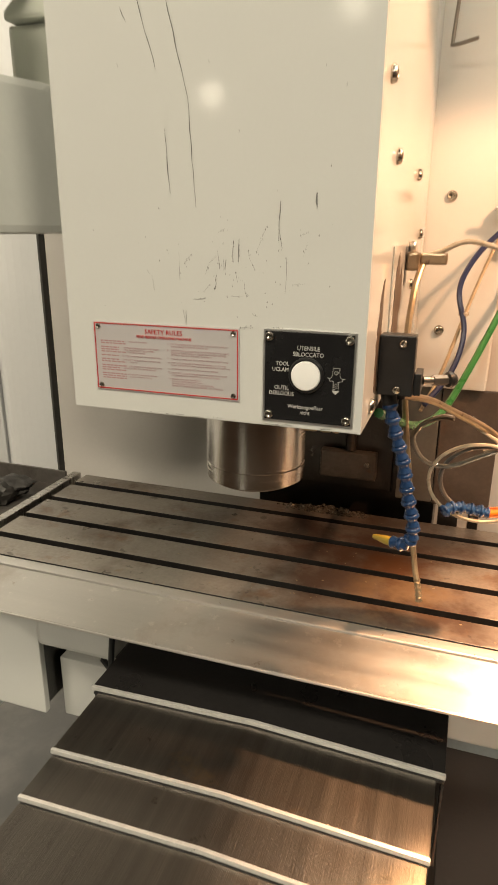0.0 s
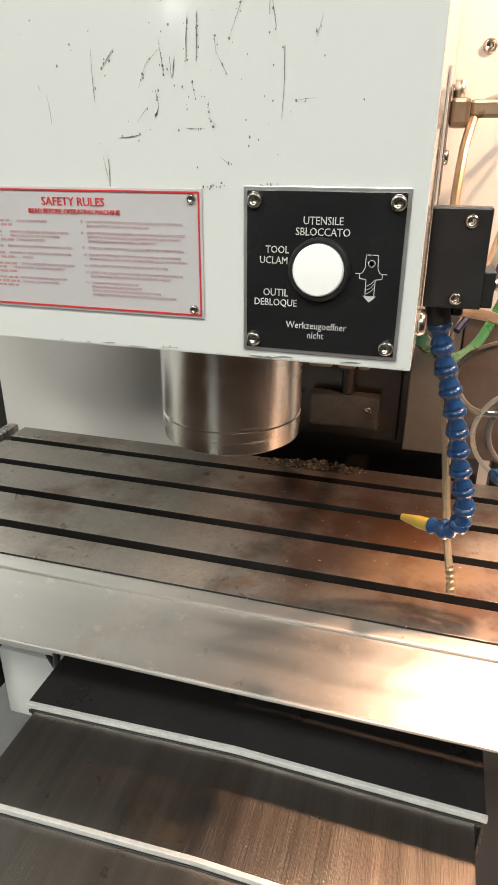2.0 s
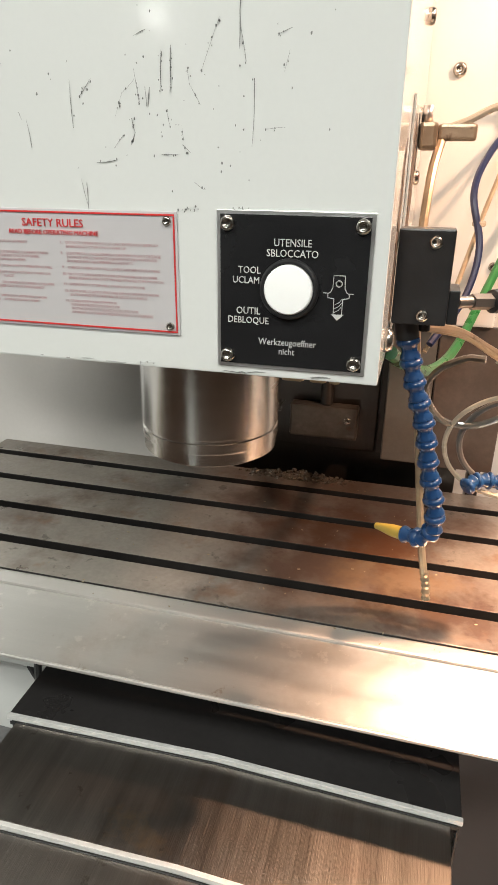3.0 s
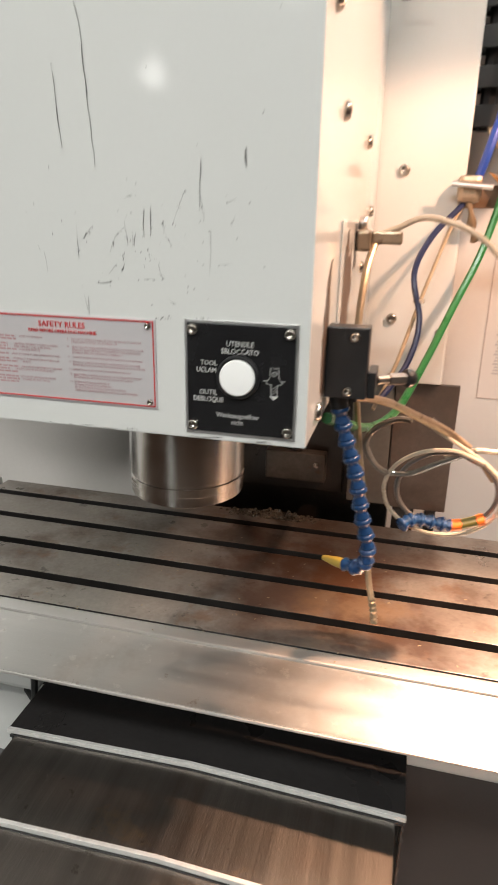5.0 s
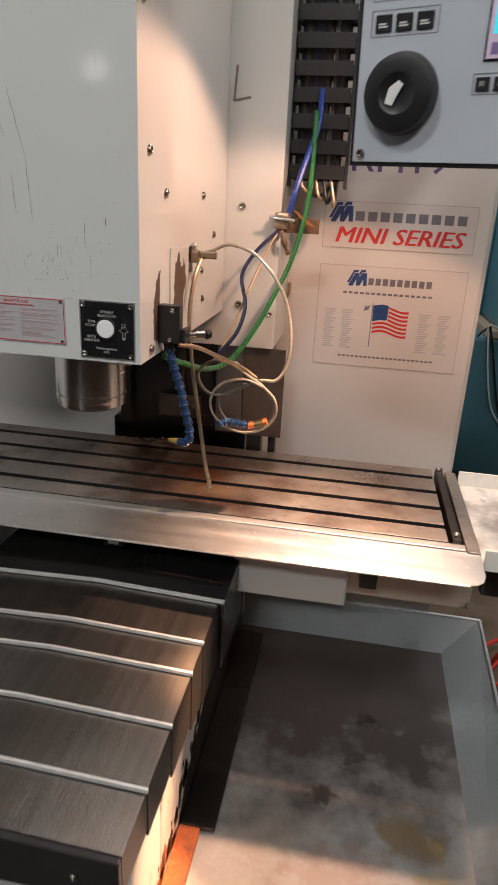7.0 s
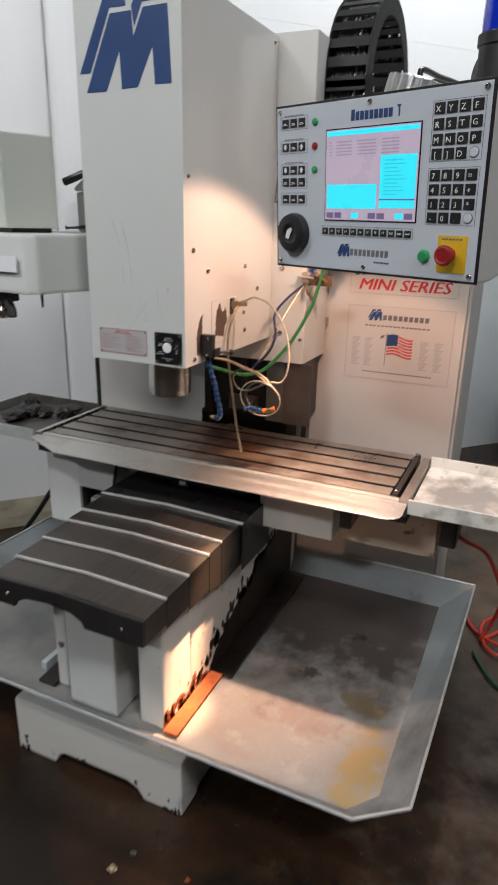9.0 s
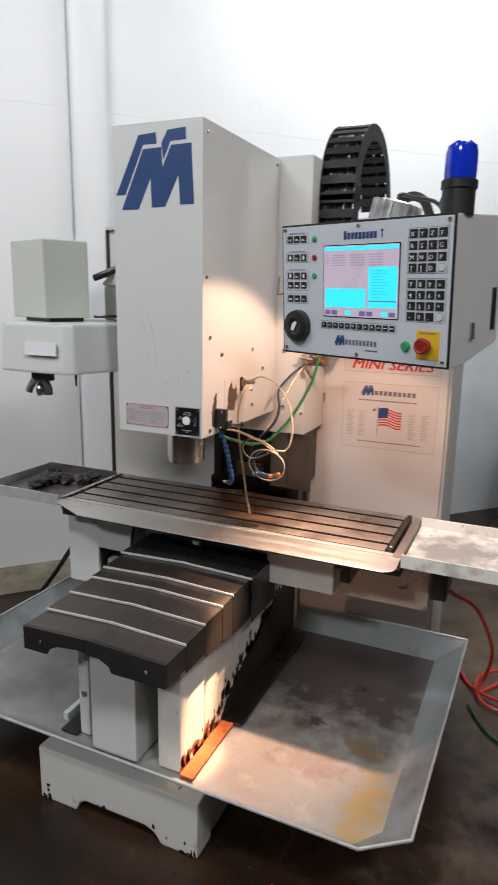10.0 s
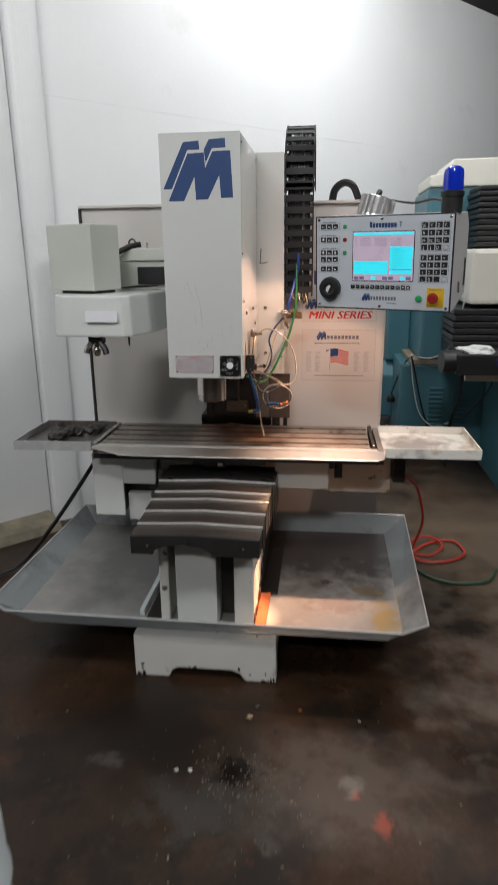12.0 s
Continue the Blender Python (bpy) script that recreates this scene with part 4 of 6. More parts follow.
for z, lines in ((1.3597, ("HAIR OR JEWELRY", "")), (1.3530, ("HANDLE SPINDLE, CHANGE PARTS", "MILL UNLESS CNC IS IN EMER-", "CHANGE MODES.")), (1.3440, ("PROTECTION WHEN OPERATING MILL",)),
                 (1.3398, ("WITHOUT AXIS MOTOR COVERS OR", "PLACE.")), (1.3330, ("OR HANDS BETWEEN COLUMN", "UNLESS CNC IS IN EMERGENCY", "")), (1.3240, ("WITHOUT APPROVAL FROM", "DOING SO MAY VOID", ""))):
    rule_lines(0.0395, z, lines, 0.030)
for x in (0.0375, 0.193):
    for z in (1.3105, 1.375):
        screw(sign, (x, SY - 0.0012, z), (0, -1, 0), 0.0028)

# tool release plate
plate = thing("tool_release_plate", (0.272, SY, 1.29), "black tool-release plate with big white push button", "button plate")
part("back_plate", boxed(0.2250, 0.3185, SY - 0.0012, SY, 1.288, 1.3825, bevel=0.0003), ALU, plate, "bright edge of the plate")
part("front_foil", boxed(0.2272, 0.3163, SY - 0.0020, SY - 0.0013, 1.2902, 1.3803, bevel=0.0002), BLACKGLOSS, plate)
m = Matrix.Translation((0.2705, SY - 0.002, 1.3385)) @ pose(0, 0, 0, 90)
part("button_ring", lathe(bmesh.new(), [(0.0178, 0), (0.0178, 0.003), (0.0165, 0.0045), (0.0152, 0.0045), (0.0150, 0.002)], m, 40), BLACK, plate, "black ring")
part("button", lathe(bmesh.new(), [(0.0147, 0.0015), (0.0147, 0.0050), (0.0138, 0.0062), (0.006, 0.0068), (0.001, 0.0069)], m, 40), BUTTONWHITE, plate, "white push button, chipped at its rim")
for words, x, z, hgt in (("UTENSILE", 0.2715, 1.3648, 0.0044), ("SBLOCCATO", 0.2715, 1.3588, 0.0044), ("TOOL", 0.2455, 1.3485, 0.0042), ("UCLAM", 0.2435, 1.3425, 0.0042),
                         ("OUTIL", 0.2450, 1.3240, 0.0044), ("DEBLOQUE", 0.2450, 1.3182, 0.0042), ("Werkzeugoeffner", 0.2700, 1.3055, 0.0042), ("nicht", 0.2698, 1.2998, 0.0042)):
    words_on(plate, words, x, SY - 0.0022, z, hgt, PLATEINK, squash=0.88)


def strokes(bm, pts, w=0.00042):
    """Printed lines of width w through (x, z) points on the plate."""
    for (x0, z0), (x1, z1) in zip(pts, pts[1:]):
        d = Vector((x1 - x0, z1 - z0)).normalized() * w / 2
        prism(bm, [(x0 - d.x - d.y, z0 - d.y + d.x), (x1 + d.x - d.y, z1 + d.y + d.x), (x1 + d.x + d.y, z1 + d.y - d.x), (x0 - d.x + d.y, z0 - d.y - d.x)], "y", SY - 0.0023, SY - 0.0020)


# tool holder in outline with the arrow of its release
ic, bm = 0.3000, bmesh.new()
for side in (-1, 1):
    strokes(bm, [(ic + side * k, z) for k, z in ((0.0, 1.3477), (0.0033, 1.3477), (0.0036, 1.3405), (0.0048, 1.3380), (0.0063, 1.3372), (0.0063, 1.3348), (0.0026, 1.3342), (0.0025, 1.3250))])
    strokes(bm, [(ic + side * 0.0063, 1.3374), (ic + side * 0.0088, 1.3374)])
for k in range(3):
    strokes(bm, [(ic - 0.0020, 1.3262 + 0.0022 * k), (ic + 0.0005, 1.3276 + 0.0022 * k), (ic + 0.0020, 1.3296 + 0.0022 * k)], 0.0003)
prism(bm, [(ic - 0.0038, 1.3250), (ic + 0.0038, 1.3250), (ic, 1.3214)], "y", SY - 0.0023, SY - 0.0020)
lathe(bm, [(0.0021, 0), (0.0021, 0.0003), (0.0016, 0.0003), (0.0016, 0)], Matrix.Translation((ic, SY - 0.0020, 1.3430)) @ pose(0, 0, 0, 90), 16)
part("tool_symbol", bm, PLATEINK, plate, smooth=False)
for x in (0.2318, 0.3117):
    for z in (1.2955, 1.3752):
        screw(plate, (x, SY - 0.002, z), (0, -1, 0), 0.0045)

# valve block with coolant hoses
block = thing("valve_block", (0.352, 1.22, 1.30), "black anodised valve block screwed to the side of the head", "valve block")
part("block", boxed(0.3282, 0.3665, 1.190, 1.212, 1.3025, 1.3685, bevel=0.0012), BLACK, block)
part("bracket", boxed(0.3668, 0.3745, 1.197, 1.232, 1.3025, 1.327, bevel=0.001), BLACK, block)
for x, z in ((0.3535, 1.3600), (0.3495, 1.3095)):
    screw(block, (x, 1.190, z), (0, -1, 0), 0.0045)
bm = bmesh.new()
rod(bm, (0.3745, 1.225, 1.314), (0.385, 1.232, 1.314), 0.0045)
rod(bm, (0.385, 1.232, 1.314), (0.40, 1.243, 1.313), 0.0062, seg=6)
part("fitting", bm, ROD, block, "hexagonal hose fitting")
bm = lathe(bmesh.new(), [(0.006, 0), (0.009, 0.002), (0.0095, 0.006), (0.007, 0.011), (0.002, 0.013)], Matrix.Translation((0.3995, 1.243, 1.313)) @ Vector((1, 0.72, 0)).to_track_quat("Z", "Y").to_matrix().to_4x4(), 20)
part("knob", bm, BLACK, block, "round black knob")
bm = bmesh.new()
rod(bm, (0.338, 1.215, 1.3024), (0.341, 1.216, 1.287), 0.009)
rod(bm, (0.352, 1.222, 1.3024), (0.352, 1.222, 1.292), 0.005)
part("outlet", bm, BLACK, block, "black outlet elbow")


def segmented_hose(label, pts, n, nozzle, tip_material, at_category="coolant hose"):
    e = thing("segmented_hose", pts[0], label, at_category, "segmented coolant hoses")
    path = curve_points(pts, 10)
    lengths = [0.0]
    for a, b in zip(path, path[1:]):
        lengths.append(lengths[-1] + (b - a).length)

    def at(s):
        for i in range(len(path) - 1):
            if lengths[i + 1] >= s:
                f = (s - lengths[i]) / max(lengths[i + 1] - lengths[i], 1e-6)
                return path[i].lerp(path[i + 1], f)
        return path[-1]
    step = lengths[-1] / n
    b2 = lathe(bmesh.new(), [(0.0066, 0), (0.0084, 0.08 * step), (0.0094, 0.22 * step), (0.0090, 0.32 * step), (0.0066, 0.46 * step), (0.0060, 0.66 * step), (0.0080, 0.90 * step), (0.0082, 0.98 * step), (0.0066, 1.08 * step)], Matrix(), 14)
    me = bpy.data.meshes.new("hose_segment")
    bmesh.ops.recalc_face_normals(b2, faces=b2.faces)
    b2.to_mesh(me)
    b2.free()
    me.materials.append(BLUEHOSE)
    me.polygons.foreach_set("use_smooth", [True] * len(me.polygons))
    for i in range(n):
        a, b = at(i * step), at((i + 1) * step)
        o = new("hose_segment", me)
        o.parent = e
        o.matrix_basis = PLACE[e].inverted() @ Matrix.Translation(a) @ (b - a).to_track_quat("Z", "Y").to_matrix().to_4x4()
    a, d = path[-1], (path[-1] - path[-3]).normalized()
    if nozzle:
        b2 = bmesh.new()
        rod(b2, a, a + d * 0.012, 0.0062, 0.0058, 12)
        rod(b2, a + d * 0.012, a + d * 0.030, 0.0058, 0.0030, 12)
        part("nozzle", b2, tip_material, e, "yellowed pointed nozzle")
    return e


segmented_hose("blue segmented plastic coolant hose with yellow nozzle, hanging from the block",
               [(0.341, 1.216, 1.288), (0.349, 1.217, 1.255), (0.362, 1.218, 1.215), (0.370, 1.219, 1.175), (0.379, 1.22, 1.14), (0.380, 1.222, 1.118), (0.371, 1.227, 1.106), (0.356, 1.236, 1.103)], 12, True, YELLOWTIP)
second = segmented_hose("short blue segmented branch hose with orange valve in the hose coil",
                        [(0.412, 1.325, 1.114), (0.423, 1.335, 1.119), (0.440, 1.34, 1.118), (0.470, 1.345, 1.113)], 5, False, YELLOWTIP)
bm = bmesh.new()
rod(bm, (0.470, 1.345, 1.113), (0.482, 1.347, 1.115), 0.0072)
part("valve", bm, ORANGE, second, "orange valve")
bm = bmesh.new()
rod(bm, (0.482, 1.347, 1.115), (0.500, 1.350, 1.121), 0.0066)
part("socket", bm, mat("olive_plastic", (0.12, 0.11, 0.03), 0.4, var=0.1, bump=0), second, "olive socket")
bm = bmesh.new()
rod(bm, (0.500, 1.350, 1.121), (0.508, 1.351, 1.124), 0.0075)
part("valve", bm, ORANGE, second, "orange valve")

# brass spray tube and its clamp
tube = thing("spray_tube", (0.36, 1.40, 1.44), "tarnished brass spray tube hanging from a steel clamp", "spray tube")
part("tube", hose(bmesh.new(), [(0.352, 1.41, 1.438), (0.345, 1.375, 1.40), (0.343, 1.345, 1.33), (0.349, 1.34, 1.25), (0.362, 1.345, 1.15), (0.378, 1.352, 1.03), (0.386, 1.355, 0.985)], 0.0042, per=6), BRASS, tube)
part("wrapped_end", hose(bmesh.new(), [(0.3855, 1.355, 0.990), (0.389, 1.356, 0.972), (0.3915, 1.357, 0.953)], 0.0055, swell=lambda i, n: 0.85 + 0.15 * math.sin(i * 1.7)), BRASS, tube, "tip wound with dirty tape")
FITTING = mat("stained_cast_fitting", (0.42, 0.33, 0.24), 0.38, 0.7, var=0.25, scale=60, bump=0.25, stains=((RUSTDARK, 50, 0.55, 0.65, 0.7),))
part("clamp_plate", boxed(0.3275, 0.3295, 1.385, 1.415, 1.405, 1.455, bevel=0.0005), GREASESHADE, tube, "dark back plate")
part("clamp", boxed(0.3297, 0.347, 1.390, 1.414, 1.424, 1.448, bevel=0.004), FITTING, tube, "stained cast clamp")
part("clamp_bolt", rod(bmesh.new(), (0.336, 1.40, 1.4482), (0.336, 1.40, 1.462), 0.006, 0.005, seg=6), ALU, tube)
part("valve_lever", boxed(0.347, 0.382, 1.40, 1.408, 1.432, 1.447, bevel=0.003), FITTING, tube, "small cast valve lever")

# dark copy of the clear hose: the loop's shade is in its colour
SHADEDTUBE = mat("shaded_clear_hose", (0.16, 0.145, 0.125), 0.16, var=0.25, scale=40, bump=0.02, coat=0.5)
loose_hose("clear_hose", [(0.352, 1.405, 1.442), (0.372, 1.405, 1.449), (0.41, 1.405, 1.462), (0.470, 1.395, 1.44), (0.523, 1.38, 1.375), (0.543, 1.372, 1.297), (0.537, 1.370, 1.235), (0.519, 1.366, 1.207), (0.489, 1.362, 1.205), (0.455, 1.360, 1.193)], 0.0034, CLEARTUBE, "milky coolant hose arching in a wide loop from the clamp", "hose", 10)
loose_hose("smoky_hose", [(0.489, 1.357, 1.207), (0.450, 1.355, 1.188), (0.414, 1.352, 1.171), (0.381, 1.347, 1.176), (0.363, 1.345, 1.204), (0.372, 1.340, 1.228), (0.395, 1.335, 1.243), (0.413, 1.33, 1.245)], 0.0036, SHADEDTUBE, "clear hose curled in a small loop below the head, its shade painted dark", "hose", 10)
loose_hose("braided_hose", [(0.345, 1.228, 1.294), (0.380, 1.262, 1.284), (0.413, 1.305, 1.260), (0.453, 1.345, 1.232), (0.481, 1.357, 1.210)], 0.0040, FITTING, "stained steel-braided hose leaving the valve block", "hose", 14)
loose_hose("brown_lead", [(0.350, 1.236, 1.291), (0.386, 1.268, 1.279), (0.418, 1.308, 1.254), (0.460, 1.350, 1.223), (0.488, 1.362, 1.200), (0.505, 1.366, 1.178), (0.514, 1.370, 1.166)], 0.0026, BRASS, "thin brown lead with a frayed end along the braided hose", "cable", 10)
for dx, r, material, label in ((0.0, 0.0026, CLEARTUBE, "thin milky hose hanging in a coil"), (0.010, 0.0032, mat("dull_grey_hose", (0.10, 0.095, 0.09), 0.3, var=0.15, bump=0), "thin dark grey hose hanging in a coil")):
    ring = [(0.457 + dx * 0.5 + (0.069 - dx) * math.cos(a), 1.352 + dx - 0.012 * math.sin(a), 1.150 + (0.060 - dx * 0.6) * math.sin(a)) for a in [math.pi * (0.30 + k / 6) for k in range(13)]]
    loose_hose("coiled_hose", [(0.425 + dx, 1.348 + dx, 1.240)] + ring, r, material, label, "hose", 8)
loose_hose("green_hose", [(0.329, 1.22, 1.273), (0.34, 1.30, 1.243), (0.365, 1.42, 1.205), (0.395, 1.52, 1.205), (0.43, 1.62, 1.26), (0.462, 1.68, 1.33), (0.498, 1.71, 1.42), (0.522, 1.73, 1.53), (0.526, 1.76, 1.62), (0.525, 1.79, 1.75)], 0.006, GREENHOSE, "glossy green hose rising to the cable chain", "hose", 8)
loose_hose("blue_cable", [(0.365, 1.50, 1.215), (0.40, 1.55, 1.262), (0.412, 1.58, 1.32), (0.398, 1.60, 1.385), (0.418, 1.66, 1.435), (0.455, 1.71, 1.477), (0.475, 1.728, 1.50)], 0.0045, BLUECABLE, "dark blue cable tied to the hose", "cable", 8)
loose_hose("brown_hose", [(0.36, 1.50, 1.205), (0.385, 1.55, 1.26), (0.415, 1.62, 1.36), (0.45, 1.70, 1.46), (0.47, 1.728, 1.492)], 0.003, BRASS, "thin brown hose beside the blue cable", "hose", 8)
loose_hose("blue_hose", [(0.478, 1.735, 1.515), (0.492, 1.735, 1.57), (0.51, 1.76, 1.64), (0.53, 1.80, 1.72), (0.532, 1.81, 1.80)], 0.007, mat("bright_blue_hose", (0.02, 0.06, 0.32), 0.35, var=0.08, bump=0), "bright blue hose leading into the cable chain", "hose", 8)
tie = thing("cable_tie", (0.405, 1.59, 1.345), "pale cable tie round the blue cable and brown hose", "cable tie")
part("band", lathe(bmesh.new(), [(0.0075, -0.003), (0.0082, -0.002), (0.0082, 0.002), (0.0075, 0.003)], Matrix.Translation((0.4085, 1.592, 1.348)), 16), CLEARTUBE, tie)
knot = thing("hose_bracket", (0.475, 1.72, 1.50), "dirty brass hose bracket bound with rags and orange tape", "bracket")
part("plate", boxed(0.463, 0.555, 1.738, 1.744, 1.478, 1.512, bevel=0.001), mat("rusty_brown_bracket", (0.13, 0.075, 0.04), 0.5, var=0.3, scale=40, bump=0.3), knot)
part("fitting", boxed(0.45, 0.485, 1.705, 1.737, 1.485, 1.525, bevel=0.008), FITTING, knot, "brass fitting")
part("pin", rod(bmesh.new(), (0.44, 1.70, 1.512), (0.50, 1.70, 1.507), 0.004), ALU, knot, "pale steel pin")
part("tape", prism(bmesh.new(), [(0.492, 1.530), (0.502, 1.527), (0.545, 1.496), (0.54, 1.492), (0.515, 1.507)], "y", 1.722, 1.726, bevel=0.001), mat("dirty_orange_tape", (0.26, 0.12, 0.03), 0.5, var=0.2, bump=0.1), knot, "orange tape")
part("rag", hose(bmesh.new(), [(0.462, 1.73, 1.50), (0.472, 1.71, 1.475), (0.478, 1.72, 1.45), (0.485, 1.735, 1.43)], 0.007, swell=lambda i, n: 0.8 + 0.3 * math.sin(i * 0.55)), mat("brown_rag", (0.22, 0.15, 0.09), 0.8, var=0.3, scale=60, bump=0.4), knot, "brown rag")

# ---- cable chain ----
chain = thing("cable_chain", (0.53, 1.85, 1.62), "black plastic cable chain arching over the column top", "cable chain")
bm = bmesh.new()
CW = 0.074
for sx in (-1, 1):
    prism(bm, [(-0.036, -0.032), (0.026, -0.032), (0.036, -0.018), (0.036, 0.018), (0.026, 0.032), (-0.036, 0.032), (-0.027, 0.0)], "x", min(sx * (CW - 0.006), sx * CW), max(sx * (CW - 0.006), sx * CW), bevel=0.001)
for s in (-1, 1):
    box(bm, -CW + 0.007, CW - 0.007, -0.016, 0.016, s * 0.027 - 0.003, s * 0.027 + 0.003, bevel=0.001)
link_me = bpy.data.meshes.new("link")
bmesh.ops.recalc_face_normals(bm, faces=bm.faces)
bm.to_mesh(link_me)
bm.free()
link_me.materials.append(CHAINBLACK)
R, CY, CZ, X = 0.285, 2.135, 2.134, 0.532
stations = []
z = 1.62
while z < CZ:
    stations.append((CY - R, z, 90.0))
    z += 0.056
k = 0
while k * 0.056 < math.pi * R:
    a = k * 0.056 / R
    stations.append((CY - R * math.cos(a), CZ + R * math.sin(a), 90.0 - math.degrees(a)))
    k += 1
for y, z, tilt in stations:
    o = new("link", link_me)
    o.parent = chain
    o.matrix_basis = PLACE[chain].inverted() @ pose(X, y, z, tilt)
for x, material, nm, rr0 in ((0.488, BLACK, "black_lead", 0.013), (0.515, BLUECABLE, "blue_lead", 0.009), (0.538, BLACK, "black_lead", 0.012), (0.558, GREYINK, "grey_lead", 0.006), (0.577, BLACK, "black_lead", 0.011), (0.502, BLACK, "black_lead", 0.010), (0.526, BLACK, "black_lead", 0.011), (0.567, BLACK, "black_lead", 0.009)):
    b2 = hose(bmesh.new(), [(x, CY - R, 1.60), (x, CY - R, 1.85), (x, CY - R, 2.08)] + [(x, CY - R * math.cos(a), CZ + R * math.sin(a)) for a in (0.5, 1.0, 1.57, 2.1, 2.7, 3.1)], rr0, per=4)
    part(nm, b2, material, chain)
loops = thing("lead_bundle", (0.54, 1.85, 1.60), "bundle of brown and black leads drooping below the cable chain", "cables")
for i in range(5):
    part("lead", hose(bmesh.new(), [(0.49 + 0.018 * i, 1.84, 1.63), (0.50 + 0.02 * i, 1.82, 1.585 - 0.008 * i), (0.53 + 0.012 * i, 1.84, 1.572 - 0.006 * i), (0.565 + 0.004 * i, 1.90, 1.60), (0.56, 1.998, 1.66 + 0.015 * i)], 0.0045), BLACK if i % 2 else BRASS, loops)

# ---- electrical cabinet behind the column ----
cab = thing("electrical_cabinet", (0.16, 2.2, 0), "tall grey steel electrical cabinet behind the machine column", "cabinet")
part("body", boxed(-0.685, 1.005, 2.022, 2.42, 0.05, 2.052, bevel=0.004), PANELGREY, cab)
part("door", boxed(-0.672, 0.17, 2.002, 2.021, 0.10, 2.035, bevel=0.003), PANELGREY, cab)
part("door", boxed(0.175, 0.992, 2.002, 2.021, 0.10, 2.035, bevel=0.003), PANELGREY, cab)
part("top_lip", boxed(-0.690, 1.010, 1.997, 2.43, 2.0525, 2.068, bevel=0.003), PANELGREY, cab)
part("side_lip", boxed(-0.693, -0.686, 1.997, 2.42, 0.06, 2.052, bevel=0.002), mat("cabinet_seal", (0.06, 0.058, 0.055), 0.5, var=0.1, bump=0), cab, "dark edge strip")
part("socle", boxed(-0.66, 0.98, 2.05, 2.40, 0.0, 0.0495), BLACK, cab)
part("lug", boxed(0.455, 0.47, 1.985, 2.0, 1.30, 1.335, bevel=0.002), BRASS, cab)

CF = 2.0015


def outline(x0, x1, z0, z1, w=0.002):
    b2 = bmesh.new()
    for a in ((x0, x1, z1 - w, z1), (x0, x1, z0, z0 + w), (x0, x0 + w, z0 + w, z1 - w), (x1 - w, x1, z0 + w, z1 - w)):
        bar(b2, *a, CF - 0.0008, 0.0003)
    return b2


def maker_word(parent, x0, x1, z0, z1, y, material, seed, local=False):
    """A maker's name as a row of plain upright bars."""
    n = 9
    w = (x1 - x0) / n
    for i in range(n):
        part("name_bar", bar(bmesh.new(), x0 + i * w, x0 + (i + 0.72) * w, z0 + 0.1 * (z1 - z0), z1 - 0.1 * (z1 - z0), y, 0.0003), material, parent, local=local, smooth=False)


PAPER = mat("warm_white_foil", (0.545, 0.51, 0.485), 0.4, var=0.02, bump=0.03)
poster = thing("flag_sticker", (0.753, CF, 1.105), "white sticker with waving striped flag and columns of print", "sticker")
part("foil", boxed(0.549, 0.957, CF - 0.0008, CF, 1.105, 1.392), PAPER, poster)
part("border", outline(0.549, 0.957, 1.105, 1.392), STICKER, poster)
logo_shape(poster, 0.628, 1.336, 0.056, CF - 0.0010, INK)
maker_word(poster, 0.688, 0.868, 1.338, 1.362, CF - 0.0010, GREYINK, 1)
bm = bmesh.new()
for i in range(16):
    bar(bm, 0.62 + 0.0158 * i, 0.631 + 0.0158 * i, 1.314, 1.320, CF - 0.0008, 0.0003)
part("print_line", bm, GREYINK, poster, smooth=False)
for a, b in ((0.572, 0.606), (0.622, 0.656), (0.838, 0.872), (0.892, 0.926)):
    bm = bmesh.new()
    for i in range(17):
        bar(bm, a + 0.002 * (i % 3), b - 0.004 * ((i * 7) % 4), 1.158 + 0.0067 * i, 1.162 + 0.0067 * i, CF - 0.0008, 0.0003)
    part("print_column", bm, mat("pale_grey_print", (0.40, 0.385, 0.385), 0.45, var=0.05, bump=0), poster, smooth=False)
for i in range(7):
    bm = bmesh.new()
    n = 14
    for k in range(n):
        f0, f1 = k / n, (k + 1) / n
        top = [0.006 * math.sin(5.5 * f) - 0.004 * f for f in (f0, f1)]
        zb = 1.206 + 0.0115 * i
        if i >= 3 and f1 < 0.44:
            continue
        x = [0.712 + 0.098 * f for f in (f0, f1)]
        v = [bm.verts.new((x[0], CF - 0.0011, zb + top[0])), bm.verts.new((x[1], CF - 0.0011, zb + top[1])), bm.verts.new((x[1], CF - 0.0011, zb + 0.0062 + top[1])), bm.verts.new((x[0], CF - 0.0011, zb + 0.0062 + top[0]))]
        bm.faces.new(v)
    part("flag_stripe", bm, REDINK, poster, smooth=False)
bm = bmesh.new()
prism(bm, [(0.710, 1.240), (0.733, 1.245), (0.752, 1.245), (0.753, 1.287), (0.733, 1.289), (0.710, 1.285)], "y", CF - 0.0013, CF - 0.0010)
part("flag_canton", bm, INK, poster, smooth=False)
part("flag_pole", bar(bmesh.new(), 0.7065, 0.709, 1.165, 1.292, CF - 0.0008, 0.0004), GREYINK, poster)
part("bird_mark", prism(bmesh.new(), [(0.683, 1.268), (0.697, 1.272), (0.702, 1.286), (0.692, 1.280), (0.688, 1.284)], "y", CF - 0.0012, CF - 0.0008), GREYINK, poster)
bm = bmesh.new()
for i in range(22):
    bar(bm, 0.622 + 0.0125 * i, 0.631 + 0.0125 * i, 1.132, 1.137, CF - 0.0008, 0.0003)
part("print_line", bm, GREYINK, poster, smooth=False)

